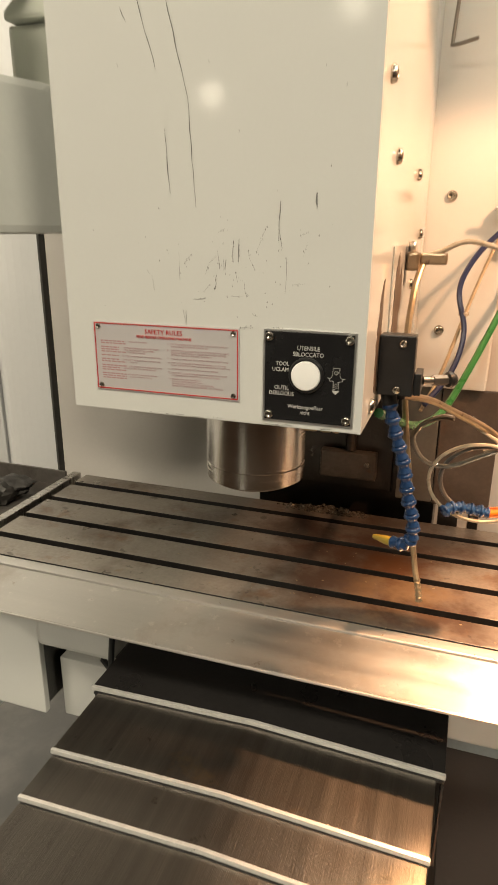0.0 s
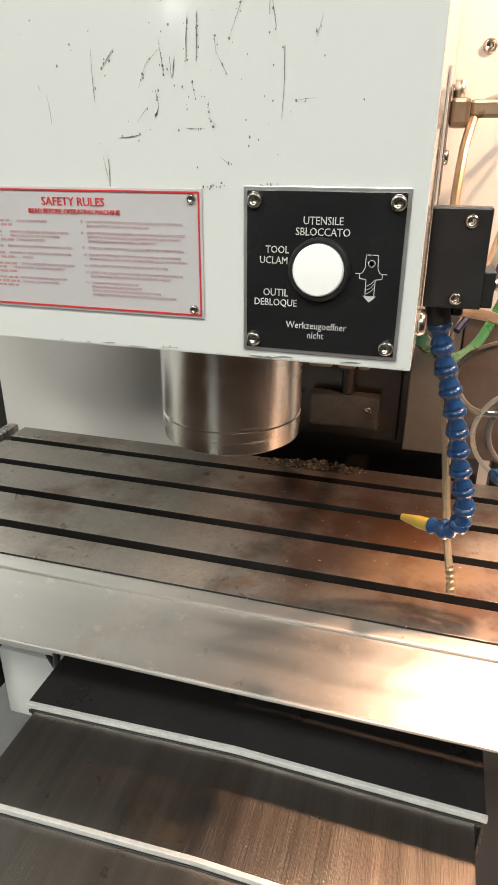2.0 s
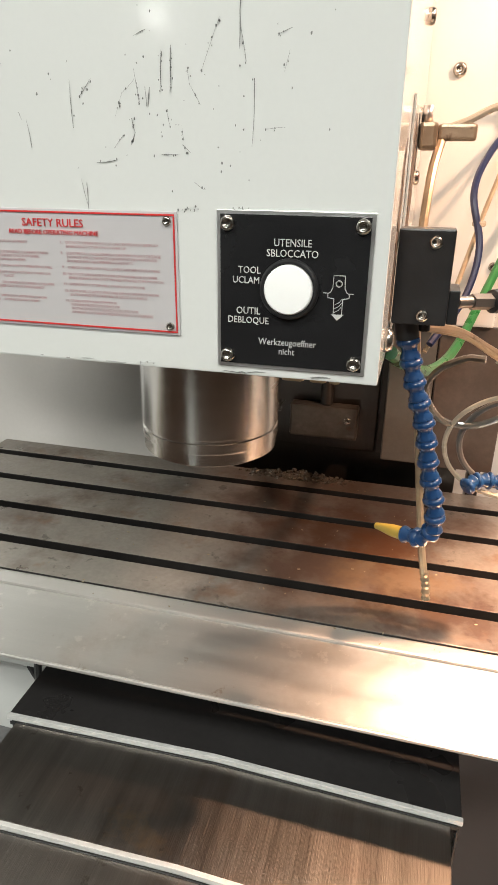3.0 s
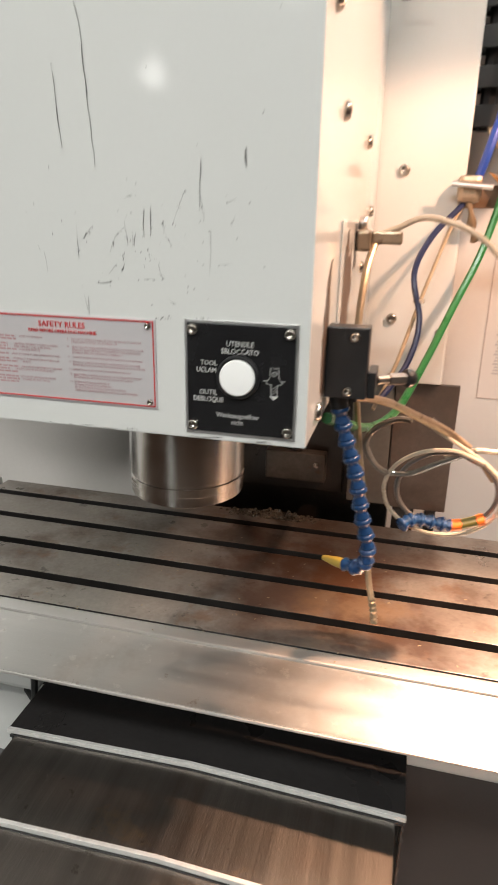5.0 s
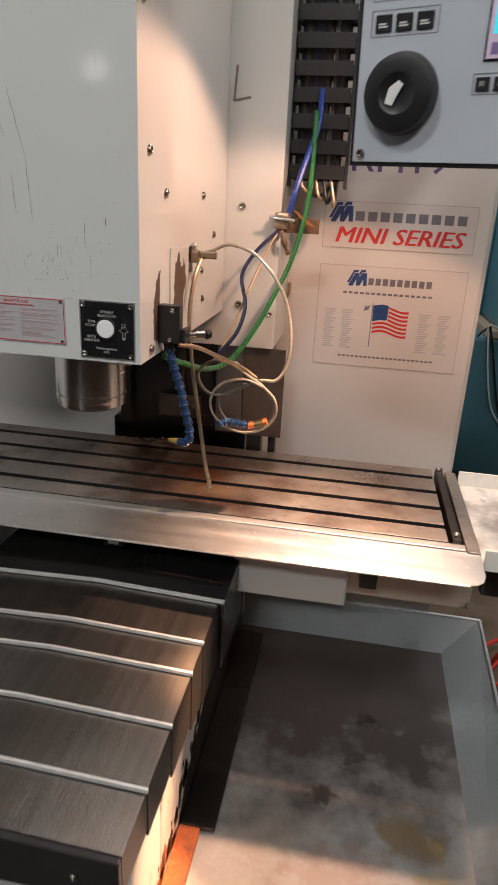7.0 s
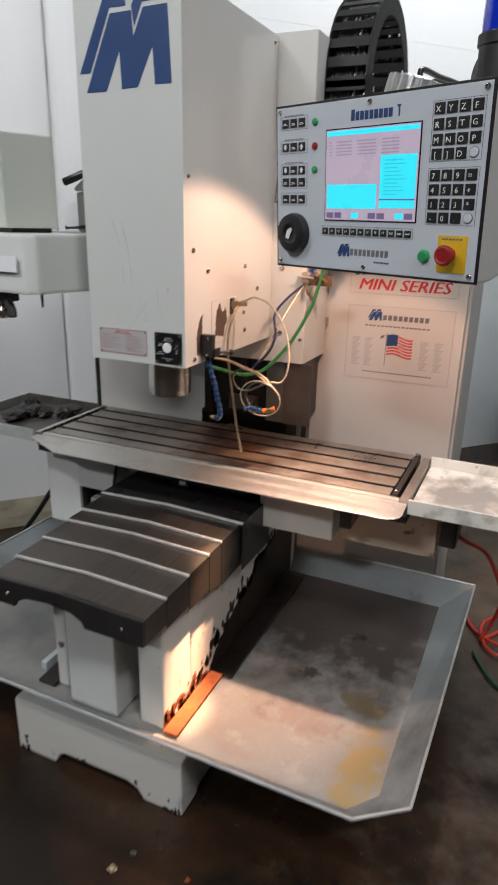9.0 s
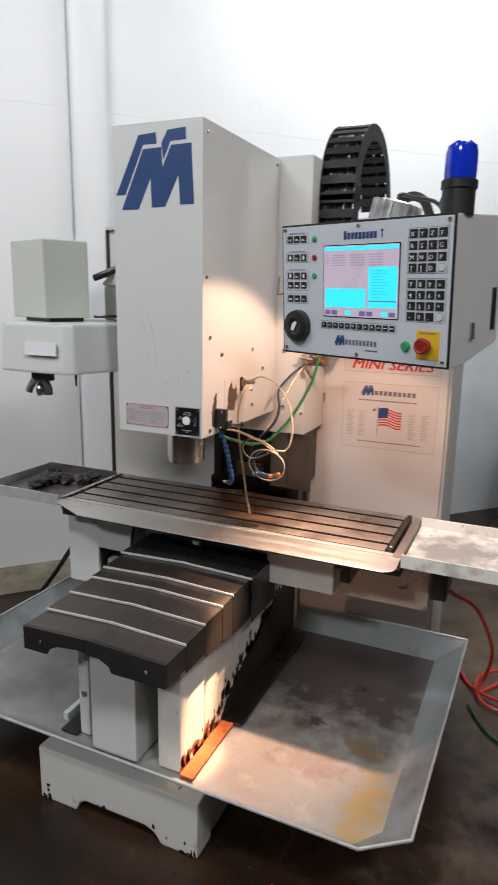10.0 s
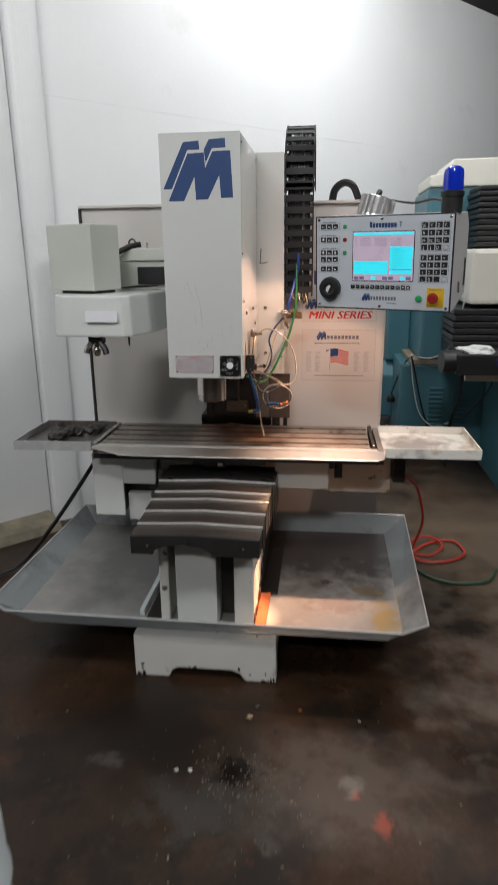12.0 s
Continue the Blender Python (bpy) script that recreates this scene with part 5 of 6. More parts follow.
series = thing("series_sticker", (0.753, CF, 1.437), "white sticker with blue maker mark over red slanted capitals", "sticker")
part("foil", boxed(0.549, 0.958, CF - 0.0008, CF, 1.437, 1.560), PAPER, series)
part("border", outline(0.549, 0.958, 1.437, 1.560), STICKER, series)
logo_shape(series, 0.562, 1.505, 0.066, CF - 0.0010, INK)
maker_word(series, 0.634, 0.940, 1.507, 1.538, CF - 0.0010, GREYINK, 2)
words_on(series, "MINI SERIES", 0.752, CF - 0.0013, 1.4705, 0.043, REDINK, squash=1.14, lean=0.25, bold=0.003)
lot = thing("number_sticker", (0.70, CF, 1.60), "white strip sticker with big purple characters", "sticker")
part("foil", boxed(0.585, 0.90, CF - 0.0008, CF, 1.610, 1.722), PAPER, lot)
words_on(lot, "RH19", 0.735, CF - 0.0013, 1.668, 0.078, PURPLEINK, squash=1.05)

# work lamp that lights the table
work = thing("work_lamp", (0.87, 1.26, 1.94), "ribbed aluminium work lamp hung behind the control box", "work lamp")
axis = (Vector((0.60, 1.26, 1.0)) - Vector((0.87, 1.26, 2.06))).normalized()
LM = Matrix.Translation(Vector((0.888, 1.265, 2.022))) @ axis.to_track_quat("Z", "Y").to_matrix().to_4x4()
prof = [(0.050, 0.0), (0.058, 0.004), (0.060, 0.10), (0.072, 0.104), (0.074, 0.112), (0.070, 0.112), (0.056, 0.06), (0.02, 0.05)]
part("housing", lathe(bmesh.new(), prof, LM, 36), ALU, work)
for i in range(18):
    bm = bmesh.new()
    box(bm, 0.0585, 0.0735, -0.0022, 0.0022, 0.004, 0.100, m=LM @ pose(0, 0, 0, 0, 0, 20 * i))
    part("fin", bm, ALU, work)
part("stud", rod(bmesh.new(), LM @ Vector((0.01, 0, 0.0)), LM @ Vector((0.01, 0, -0.02)), 0.004), BLACK, work)
part("arm", hose(bmesh.new(), [LM @ Vector((0.0, 0.0, -0.001)), LM @ Vector((0.0, 0.0, -0.02)), (0.90, 1.45, 2.06), (0.92, 1.75, 2.085), (0.92, 2.05, 2.075)], 0.007), BLACK, work, "bent black lamp arm")
loose_hose("corrugated_hose", [(0.70, 2.12, 2.07), (0.715, 2.12, 2.13), (0.76, 2.13, 2.165), (0.81, 2.14, 2.15), (0.84, 2.15, 2.09), (0.845, 2.15, 2.07)], 0.020, BLACK, "black corrugated hose arching on the cabinet top", "hose", 12)
loose_hose("beacon_cable", [(1.098, 0.825, 1.96), (1.06, 0.95, 1.985), (1.02, 1.2, 1.99), (0.98, 1.6, 2.03), (0.97, 2.08, 2.075)], 0.005, BLACK, "black cable from the beacon to the cabinet", "cable")

# ---- control box ----
PM = pose(0.640, 1.0185, 1.5915, 4.1, 0.5, -23.3)
PW, PH, PD = 0.525, 0.341, 0.22
panel = thing("control_panel", (0.634, 1.005, 1.593), "grey machine control box with lit screen, keys, dial and emergency stop", "control panel")
panel.matrix_world = PLACE[panel] = PM
bm = bmesh.new()
prism(bm, [(0.001, 0.0), (0.05, 0.0), (PD - 0.008, 0.042), (PD, 0.055), (PD, PH - 0.045), (PD - 0.035, PH), (0.001, PH)], "x", 0, PW, bevel=0.004)
part("housing", bm, BOXPAINT, panel, local=True)
part("frame", boxed(-0.001, PW + 0.001, -0.004, 0.0, -0.001, PH + 0.001, bevel=0.001), BLACK, panel, "thin black frame", local=True)
part("face", boxed(0.004, PW - 0.004, -0.006, -0.0042, 0.004, PH - 0.004, bevel=0.0008), FACE, panel, local=True)
for x in (0.014, PW / 2, PW - 0.014):
    for z in (0.013, PH - 0.013):
        screw(panel, (x, -0.006, z), (0, -1, 0), 0.0055, local=True)
FY = -0.006


def pt(u, v):
    return u * PW, (1 - v) * PH


sx0, sz1 = pt(0.292, 0.169)
sx1, sz0 = pt(0.733, 0.683)
part("bezel", boxed(sx0 - 0.0025, sx1 + 0.0025, FY - 0.0015, FY, sz0 - 0.0025, sz1 + 0.0025, bevel=0.001), BLACKGLOSS, panel, "dark screen bezel", local=True)
screen = part("screen", boxed(sx0, sx1, FY - 0.0022, FY - 0.0016, sz0, sz1), SCREENPINK, panel, "lit lilac and cyan screen", local=True)
sw, sh = sx1 - sx0, sz1 - sz0


def field(name, a, b, c, d, material, lift=0.0004):
    return part(name, bar(bmesh.new(), sx0 + a * sw, sx0 + b * sw, sz0 + c * sh, sz0 + d * sh, FY - 0.0022, lift), material, screen, local=True)


field("title_line", 0.01, 0.99, 0.935, 0.985, SCREENCYAN)
field("message_field", 0.02, 0.585, 0.13, 0.40, SCREENCYAN)
field("list_field", 0.62, 0.985, 0.14, 0.70, SCREENCYAN)
field("list_rule", 0.62, 0.985, 0.225, 0.24, SCREENDARK, 0.0006)
for i in range(10):
    field("list_text", 0.66, 0.80 + 0.015 * (i * 5 % 7), 0.28 + 0.04 * i, 0.295 + 0.04 * i, glow("screen_teal", (0.02, 0.50, 0.60), 0.6) if i == 0 else bpy.data.materials["screen_teal"], 0.0006)
for i in range(5):
    for a, b in ((0.04, 0.07), (0.12, 0.30), (0.36, 0.56), (0.62, 0.80)):
        field("axis_text", a, b, 0.72 + 0.035 * i, 0.735 + 0.035 * i, glow("screen_mauve", (0.33, 0.27, 0.36), 0.4) if (i, a) == (0, 0.04) else bpy.data.materials["screen_mauve"])
for i in range(10):
    field("soft_key", 0.02 + 0.097 * i, 0.10 + 0.097 * i, 0.02, 0.085, SCREENDARK if i in (0, 1, 5, 6, 9) else SCREENCYAN if i in (3, 8) else SCREENPINK)

bm = boxed(-0.0106, 0.0106, -0.0022, 0.0, -0.0096, 0.0096, bevel=0.0012)
key_me = bpy.data.meshes.new("key")
bmesh.ops.recalc_face_normals(bm, faces=bm.faces)
bm.to_mesh(key_me)
bm.free()
key_me.materials.append(BLACK)


def key(u, v, sign="", size=1.0, mesh=None):
    x, z = pt(u, v)
    o = new("key", mesh or key_me)
    o.parent = panel
    o.matrix_basis = Matrix.Translation((x, FY, z)) @ Matrix.Diagonal((size, 1, size, 1))
    PLACE[o] = PLACE[panel] @ o.matrix_basis
    if sign:
        b2 = text_mesh(sign, 0.0105)
        b2.transform(Matrix.Translation((-0.0022, -0.0026, -0.0018)))
        q = part("lettering", b2, WHITEINK, o, local=True, smooth=False)
    return o


for row, v in ((("X", "Y", "Z", "F"), 0.112), (("R", "S", "T", "G"), 0.188), (("M", "N", "O", "P"), 0.263), (("[", "]", "D", ""), 0.334),
               (("7", "8", "9", "="), 0.440), (("4", "5", "6", "+"), 0.513), (("1", "2", "3", "*"), 0.587), (("-", "0", ".", ""), 0.658)):
    for u, s in zip((0.803, 0.851, 0.899, 0.947), row):
        if s:
            key(u, v, s)
        else:
            x, z = pt(u, v)
            part("round_key", lathe(bmesh.new(), [(0.0085, 0), (0.0085, 0.002), (0.007, 0.0028)], Matrix.Translation((x, FY, z)) @ pose(0, 0, 0, 90), 20), FACE, panel, "round pale key", local=True)
            part("key_ring", lathe(bmesh.new(), [(0.0098, 0), (0.0098, 0.0008), (0.0086, 0.0008)], Matrix.Translation((x, FY, z)) @ pose(0, 0, 0, 90), 20), GREYINK, panel, local=True)
for v in (0.105, 0.245, 0.384, 0.457, 0.561):
    for i, u in enumerate((0.060, 0.107, 0.154)):
        key(u, v, "", 0.92)
        x, z = pt(u, v)
        b2 = bmesh.new()
        if v in (0.245, 0.384) and i != 1:
            up = 1 if i else -1
            prism(b2, [(x - 0.0058, z - 0.001 * up), (x + 0.0058, z - 0.001 * up), (x, z + 0.0062 * up)], "y", FY - 0.0025, FY - 0.0022)
            bar(b2, x - 0.0026, x + 0.0026, min(z - 0.006 * up, z - 0.001 * up), max(z - 0.006 * up, z - 0.001 * up), FY - 0.0022, 0.0003)
        else:
            bar(b2, x - 0.0055, x + 0.0055, z - 0.0042, z - 0.0026, FY - 0.0022, 0.0003)
            bar(b2, x - 0.0055, x + 0.0035, z - 0.0015, z + 0.0001, FY - 0.0022, 0.0003)
        part("key_mark", b2, WHITEINK, panel, local=True, smooth=False)
for i in range(12):
    key(0.293 + 0.0374 * i, 0.753, "", 0.72)
    x, z = pt(0.293 + 0.0374 * i, 0.753)
    if i < 10:
        b2 = text_mesh("F%d" % (i + 1), 0.0052, squash=0.85)
        b2.transform(Matrix.Translation((x, FY - 0.0024, z)))
    else:
        b2 = bar(bmesh.new(), x - 0.005, x + 0.005, z - 0.0012, z + 0.0012, FY - 0.0022, 0.0003)
    part("lettering", b2, WHITEINK, panel, local=True, smooth=False)
for u0, u1, v0, v1 in ((0.030, 0.184, 0.066, 0.144), (0.030, 0.184, 0.206, 0.284), (0.030, 0.184, 0.345, 0.498), (0.030, 0.184, 0.522, 0.600), (0.272, 0.726, 0.722, 0.784), (0.775, 0.975, 0.075, 0.372), (0.775, 0.975, 0.403, 0.697)):
    b2 = bmesh.new()
    (xa, za), (xb, zb) = pt(u0, v1), pt(u1, v0)
    for q in ((xa, xb, za, za + 0.0009), (xa, xb, zb - 0.0009, zb), (xa, xa + 0.0009, za + 0.0009, zb - 0.0009), (xb - 0.0009, xb, za + 0.0009, zb - 0.0009)):
        bar(b2, *q, FY, 0.0003)
    part("key_frame", b2, GREYINK, panel, "thin grey printed frame", local=True, smooth=False)
for v, material in ((0.110, GREEN), (0.248, REDP), (0.385, GREEN)):
    x, z = pt(0.227, v)
    part("indicator", lathe(bmesh.new(), [(0.0075, 0), (0.0075, 0.003), (0.005, 0.0055), (0.001, 0.006)], Matrix.Translation((x, FY, z)) @ pose(0, 0, 0, 90), 20), material, panel, local=True)
for v in (0.062, 0.200, 0.338):
    x, z = pt(0.107, v)
    b2 = bmesh.new()
    for i in range(7):
        bar(b2, x - 0.028 + 0.0082 * i, x - 0.0222 + 0.0082 * i, z - 0.0014, z + 0.0014, FY, 0.0003)
    part("caption_bars", b2, GREYINK, panel, local=True, smooth=False)
x, z = pt(0.118, 0.775)
DM = Matrix.Translation((x, FY, z)) @ pose(0, 0, 0, 90)
dial = part("hand_wheel", lathe(bmesh.new(), [(0.043, 0), (0.044, 0.006), (0.041, 0.018), (0.034, 0.020), (0.022, 0.0205), (0.019, 0.0185), (0.004, 0.018)], DM, 40), BLACK, panel, "black round jog wheel", local=True)
part("finger_patch", prism(bmesh.new(), [(x - 0.013, z - 0.010), (x - 0.004, z - 0.013), (x + 0.001, z - 0.003), (x + 0.008, z + 0.009), (x + 0.002, z + 0.013), (x - 0.009, z + 0.006)], "y", FY - 0.0208, FY - 0.0198), WHITEINK, dial, "worn white patch", local=True)
x, z = pt(0.783, 0.868)
part("start_button", lathe(bmesh.new(), [(0.0125, 0), (0.0125, 0.004), (0.0105, 0.006), (0.010, 0.009), (0.003, 0.0095)], Matrix.Translation((x, FY, z)) @ pose(0, 0, 0, 90), 28), GREEN, panel, "green start button", local=True)
x, z = pt(0.897, 0.850)
part("stop_plate", boxed(x - 0.031, x + 0.031, FY - 0.0015, FY, z - 0.034, z + 0.034, bevel=0.0005), YELLOW, panel, "yellow square plate", local=True)
stop = part("stop_button", lathe(bmesh.new(), [(0.013, 0), (0.013, 0.012), (0.0185, 0.015), (0.0195, 0.021), (0.018, 0.025), (0.014, 0.0265), (0.012, 0.025), (0.003, 0.0255)], Matrix.Translation((x - 0.004, FY - 0.0015, z)) @ pose(0, 0, 0, 90), 32), REDP, panel, "red mushroom emergency stop", local=True)
b2 = bmesh.new()
for i in range(6):
    bar(b2, x - 0.022 + 0.0074 * i, x - 0.0165 + 0.0074 * i, z + 0.026, z + 0.0295, FY - 0.0015, 0.0003)
part("caption_bars", b2, GREYINK, panel, local=True, smooth=False)
x, z = pt(0.361, 0.906)
logo_shape(panel, x, z, 0.034, FY - 0.0002, INK, local=True)
maker_word(panel, x + 0.036, x + 0.138, z + 0.002, z + 0.019, FY, GREYINK, 3, local=True)
b2 = bmesh.new()
for i in range(6):
    bar(b2, x + 0.10 + 0.0065 * i, x + 0.105 + 0.0065 * i, z - 0.009, z - 0.0055, FY, 0.0003)
part("caption_bars", b2, INK, panel, local=True, smooth=False)
x, z = pt(0.412, 0.098)
b2 = bmesh.new()
for i in range(9):
    part("title_bar", bar(bmesh.new(), x + 0.0115 * i, x + 0.0095 + 0.0115 * i, z - 0.010, z + (0.006 if i else 0.010), FY, 0.0003), INK, panel, local=True, smooth=False)
bar(b2, x + 0.112, x + 0.120, z + 0.006, z + 0.010, FY, 0.0003)
bar(b2, x + 0.115, x + 0.1185, z - 0.010, z + 0.006, FY, 0.0003)
part("title_bars", b2, INK, panel, "dark blue title bars", local=True, smooth=False)
part("side_vent", boxed(PW, PW + 0.002, 0.180, 0.200, 0.075, 0.175), BLACK, panel, "black side slot", local=True)
part("side_latch", boxed(PW + 0.0005, PW + 0.008, 0.082, 0.094, 0.060, 0.100, bevel=0.002), STEEL, panel, local=True)
part("support_arm", boxed(0.20, 0.26, PD, 1.02, 0.16, 0.22, bevel=0.004, m=Matrix.Translation((0.23, PD, 0)) @ pose(0, 0, 0, 0, 0, 23.3) @ Matrix.Translation((-0.23, -PD, 0))), BOXPAINT, panel, local=True)

bx, by = (PM @ Vector((0.497, 0.045, PH)))[:2]
beacon = thing("beacon_lamp", (bx, by, 1.93), "blue beacon lens on a black round socket on the control box", "beacon lamp")
BZ = (PM @ Vector((0.497, 0.045, PH))).z - 0.002
m = Matrix.Translation((bx, by, BZ))
part("socket", lathe(bmesh.new(), [(0.036, 0.0), (0.036, 0.052), (0.0395, 0.054), (0.0395, 0.071), (0.034, 0.074), (0.02, 0.074)], m, 40), BLACK, beacon)
part("lens", lathe(bmesh.new(), [(0.034, 0.0742), (0.0348, 0.09), (0.0345, 0.128), (0.031, 0.143), (0.022, 0.151), (0.01, 0.154), (0.002, 0.1545)], m, 40), LAMPBLUE, beacon, "glossy blue lens")

# ---- tool changer at the head's side ----
atc = thing("tool_changer", (-0.33, 1.25, 1.45), "grey-green carousel tool changer with square motor cover, beside the head", "tool changer")
GG = mat("grey_green_cover", (0.50, 0.52, 0.47), 0.4, var=0.03, scale=4, bump=0.08)
GW = mat("pale_drum_plastic", (0.58, 0.60, 0.58), 0.35, var=0.03, scale=4, bump=0.05)
part("motor_cover", prism(bmesh.new(), [(-0.545, 1.20), (-0.315, 1.115), (-0.243, 1.272), (-0.473, 1.357)], "z", 1.654, 1.930, bevel=0.005), GG, atc, "tall square motor cover")
DR = [(-0.475, 1.045), (-0.44, 1.022), (-0.165, 1.012), (-0.135, 1.035), (-0.075, 1.22), (-0.06, 1.46), (-0.18, 1.64), (-0.46, 1.64), (-0.545, 1.48), (-0.545, 1.20)]
bm = bmesh.new()
prism(bm, DR, "z", 1.468, 1.640, bevel=0.010)
for v in bm.verts:
    k = 1.0 - 0.055 * (v.co.z - 1.468) / 0.172
    v.co.x, v.co.y = -0.32 + (v.co.x + 0.32) * k, 1.33 + (v.co.y - 1.33) * k
part("drum_cover", bm, GW, atc, "pale faceted drum cover")
# black body paints the dark gap between drum and motor cover
part("drum_lid", prism(bmesh.new(), [(-0.50, 1.215), (-0.33, 1.150), (-0.275, 1.275), (-0.46, 1.34)], "z", 1.6405, 1.6535), BLACK, atc, "black filler painting the dark gap under the cover")
part("arm", boxed(-0.315, -0.03, 1.46, 1.66, 1.6405, 1.775, bevel=0.008), GG, atc, "swing arm")
part("slide", boxed(-0.215, -0.05, 1.44, 1.4595, 1.667, 1.748, bevel=0.004), BLACK, atc, "black slide block")
part("arm_top", prism(bmesh.new(), [(-0.31, 1.776), (-0.03, 1.7755), (-0.03, 1.832), (-0.245, 1.832), (-0.275, 1.815), (-0.31, 1.79)], "y", 1.445, 1.74, bevel=0.006), GG, atc)
part("label_foil", boxed(-0.328, -0.188, 1.0075, 1.0105, 1.532, 1.578, m=Matrix.Translation((-0.258, 1.009, 1.555)) @ pose(0, 0, 0, -4, 0, -2) @ Matrix.Translation((0.258, -1.006, -1.555))), mat("pale_label", (0.74, 0.74, 0.78), 0.16, var=0.03, bump=0), atc, "pale shiny label")
part("hydraulic_line", hose(bmesh.new(), [(-0.330, 1.42, 1.805), (-0.285, 1.43, 1.822), (-0.24, 1.45, 1.842), (-0.20, 1.47, 1.850)], 0.0135), BLACK, atc, "thick black line")
part("loop_line", hose(bmesh.new(), [(-0.255, 1.46, 1.848), (-0.250, 1.46, 1.866), (-0.235, 1.46, 1.874), (-0.222, 1.46, 1.862), (-0.215, 1.46, 1.84)], 0.004), BLACK, atc)
part("nozzle_stub", rod(bmesh.new(), (-0.168, 1.47, 1.826), (-0.168, 1.47, 1.856), 0.007, 0.005), STEEL, atc)
for k in range(3):
    part("wire", hose(bmesh.new(), [(-0.32, 1.40, 1.652 + 0.004 * k), (-0.26, 1.36 - 0.01 * k, 1.657), (-0.20, 1.37, 1.663 - 0.003 * k), (-0.12, 1.45, 1.66)], 0.003), BLACK, atc)
grip = thing("tool_gripper", (-0.30, 1.06, 1.39), "black tool gripper fingers with a bright steel pull stud", "tool gripper")
part("finger_block", boxed(-0.335, -0.275, 1.045, 1.10, 1.435, 1.4675, bevel=0.004), BLACK, grip)
part("finger", hose(bmesh.new(), [(-0.325, 1.055, 1.44), (-0.34, 1.045, 1.415), (-0.345, 1.04, 1.395)], 0.014), STEEL, grip, "bright steel finger")
part("finger", hose(bmesh.new(), [(-0.285, 1.055, 1.44), (-0.265, 1.05, 1.415), (-0.258, 1.045, 1.392)], 0.014), BLACK, grip)
part("pull_stud", lathe(bmesh.new(), [(0.012, 1.385), (0.016, 1.395), (0.016, 1.41), (0.009, 1.42), (0.009, 1.44)], Matrix.Translation((-0.302, 1.052, 0)), 20), CHROME, grip, "bright pull stud")
part("pin", rod(bmesh.new(), (-0.165, 1.08, 1.4675), (-0.165, 1.08, 1.425), 0.005, 0.003), BLACK, grip)

# ---- rust and grease on the pedestal's side ----
r5 = random.Random(21)
for i in range(44):
    y, z = r5.uniform(0.842, 1.12), 0.226 + abs(r5.gauss(0, 0.026))
    s = r5.uniform(0.004, 0.020) * (1.0 if z < 0.28 else 0.5)
    pts = [(y + s * r5.uniform(0.6, 1.2) * math.cos(a), max(z + 1.3 * s * r5.uniform(0.6, 1.2) * math.sin(a), 0.224)) for a in [k * math.pi / 3 for k in range(6)]]
    patch("rust_spot", pts, 0.3931, RUSTY if i % 7 else BARE, ped, i + 30)
patch("grease_run", [(1.12, 0.226), (1.90, 0.226), (1.90, 0.58), (1.72, 0.50), (1.55, 0.47), (1.42, 0.40), (1.28, 0.35), (1.17, 0.29)], 0.3931, CAKED, ped, 77)
for i in range(64):
    y = r5.uniform(1.10, 1.85)
    edge = 0.27 + (y - 1.10) * 0.36
    z, s = edge + abs(r5.gauss(0, 0.032)), r5.uniform(0.004, 0.017)
    patch("grease_spot", [(y + s * r5.uniform(0.5, 1.2) * math.cos(a), min(max(z + 1.8 * s * r5.uniform(0.5, 1.2) * math.sin(a), 0.226), 0.625)) for a in [k * math.pi / 4 for k in range(8)]], 0.3931, CAKED, ped, i + 90)

# ---- rags in the drip tray ----
rr = random.Random(11)
heap = thing("rag_heap", (-0.63, 1.50, TZ - 0.022), "heap of dark oily rags and swarf in the drip tray", "rags")
for i in range(9):
    bm = bmesh.new()
    bmesh.ops.create_icosphere(bm, subdivisions=3, radius=1.0)
    c = Vector((-0.66 + rr.uniform(-0.09, 0.12), 1.52 + rr.uniform(-0.10, 0.10), TZ - 0.004 + rr.uniform(0, 0.012)))
    s = Vector((rr.uniform(0.03, 0.055), rr.uniform(0.03, 0.05), rr.uniform(0.018, 0.03)))
    for f in bm.faces:
        f.smooth = True
    for v in bm.verts:
        k = 1 + 0.35 * noise.noise(v.co * 2.2 + Vector((i * 3.1, 0, 0))) + 0.18 * noise.noise(v.co * 6.0 + Vector((0, i * 1.7, 0)))
        v.co = Vector((c.x + v.co.x * s.x * k, c.y + v.co.y * s.y * k, max(c.z + v.co.z * s.z * k, TZ - 0.0218)))
    part("rag", bm, SWARF, heap)

# ---- cables and hoses on the floor ----
loose_hose("black_cable", [(-0.30, 1.55, 0.84), (-0.45, 1.62, 0.825), (-0.56, 1.70, 0.74), (-0.72, 1.70, 0.515), (-0.90, 1.70, 0.27), (-1.08, 1.66, 0.06), (-1.22, 1.55, 0.014), (-1.5, 1.2, 0.014)], 0.012, BLACK, "thick black cable sagging from the saddle to the floor", "cable")
loose_hose("black_lead", [(-0.145, 1.46, 0.83), (-0.150, 1.40, 0.81), (-0.155, 1.385, 0.75), (-0.162, 1.385, 0.69), (-0.175, 1.40, 0.655), (-0.21, 1.43, 0.645)], 0.006, BLACK, "black lead curling below the table", "cable")
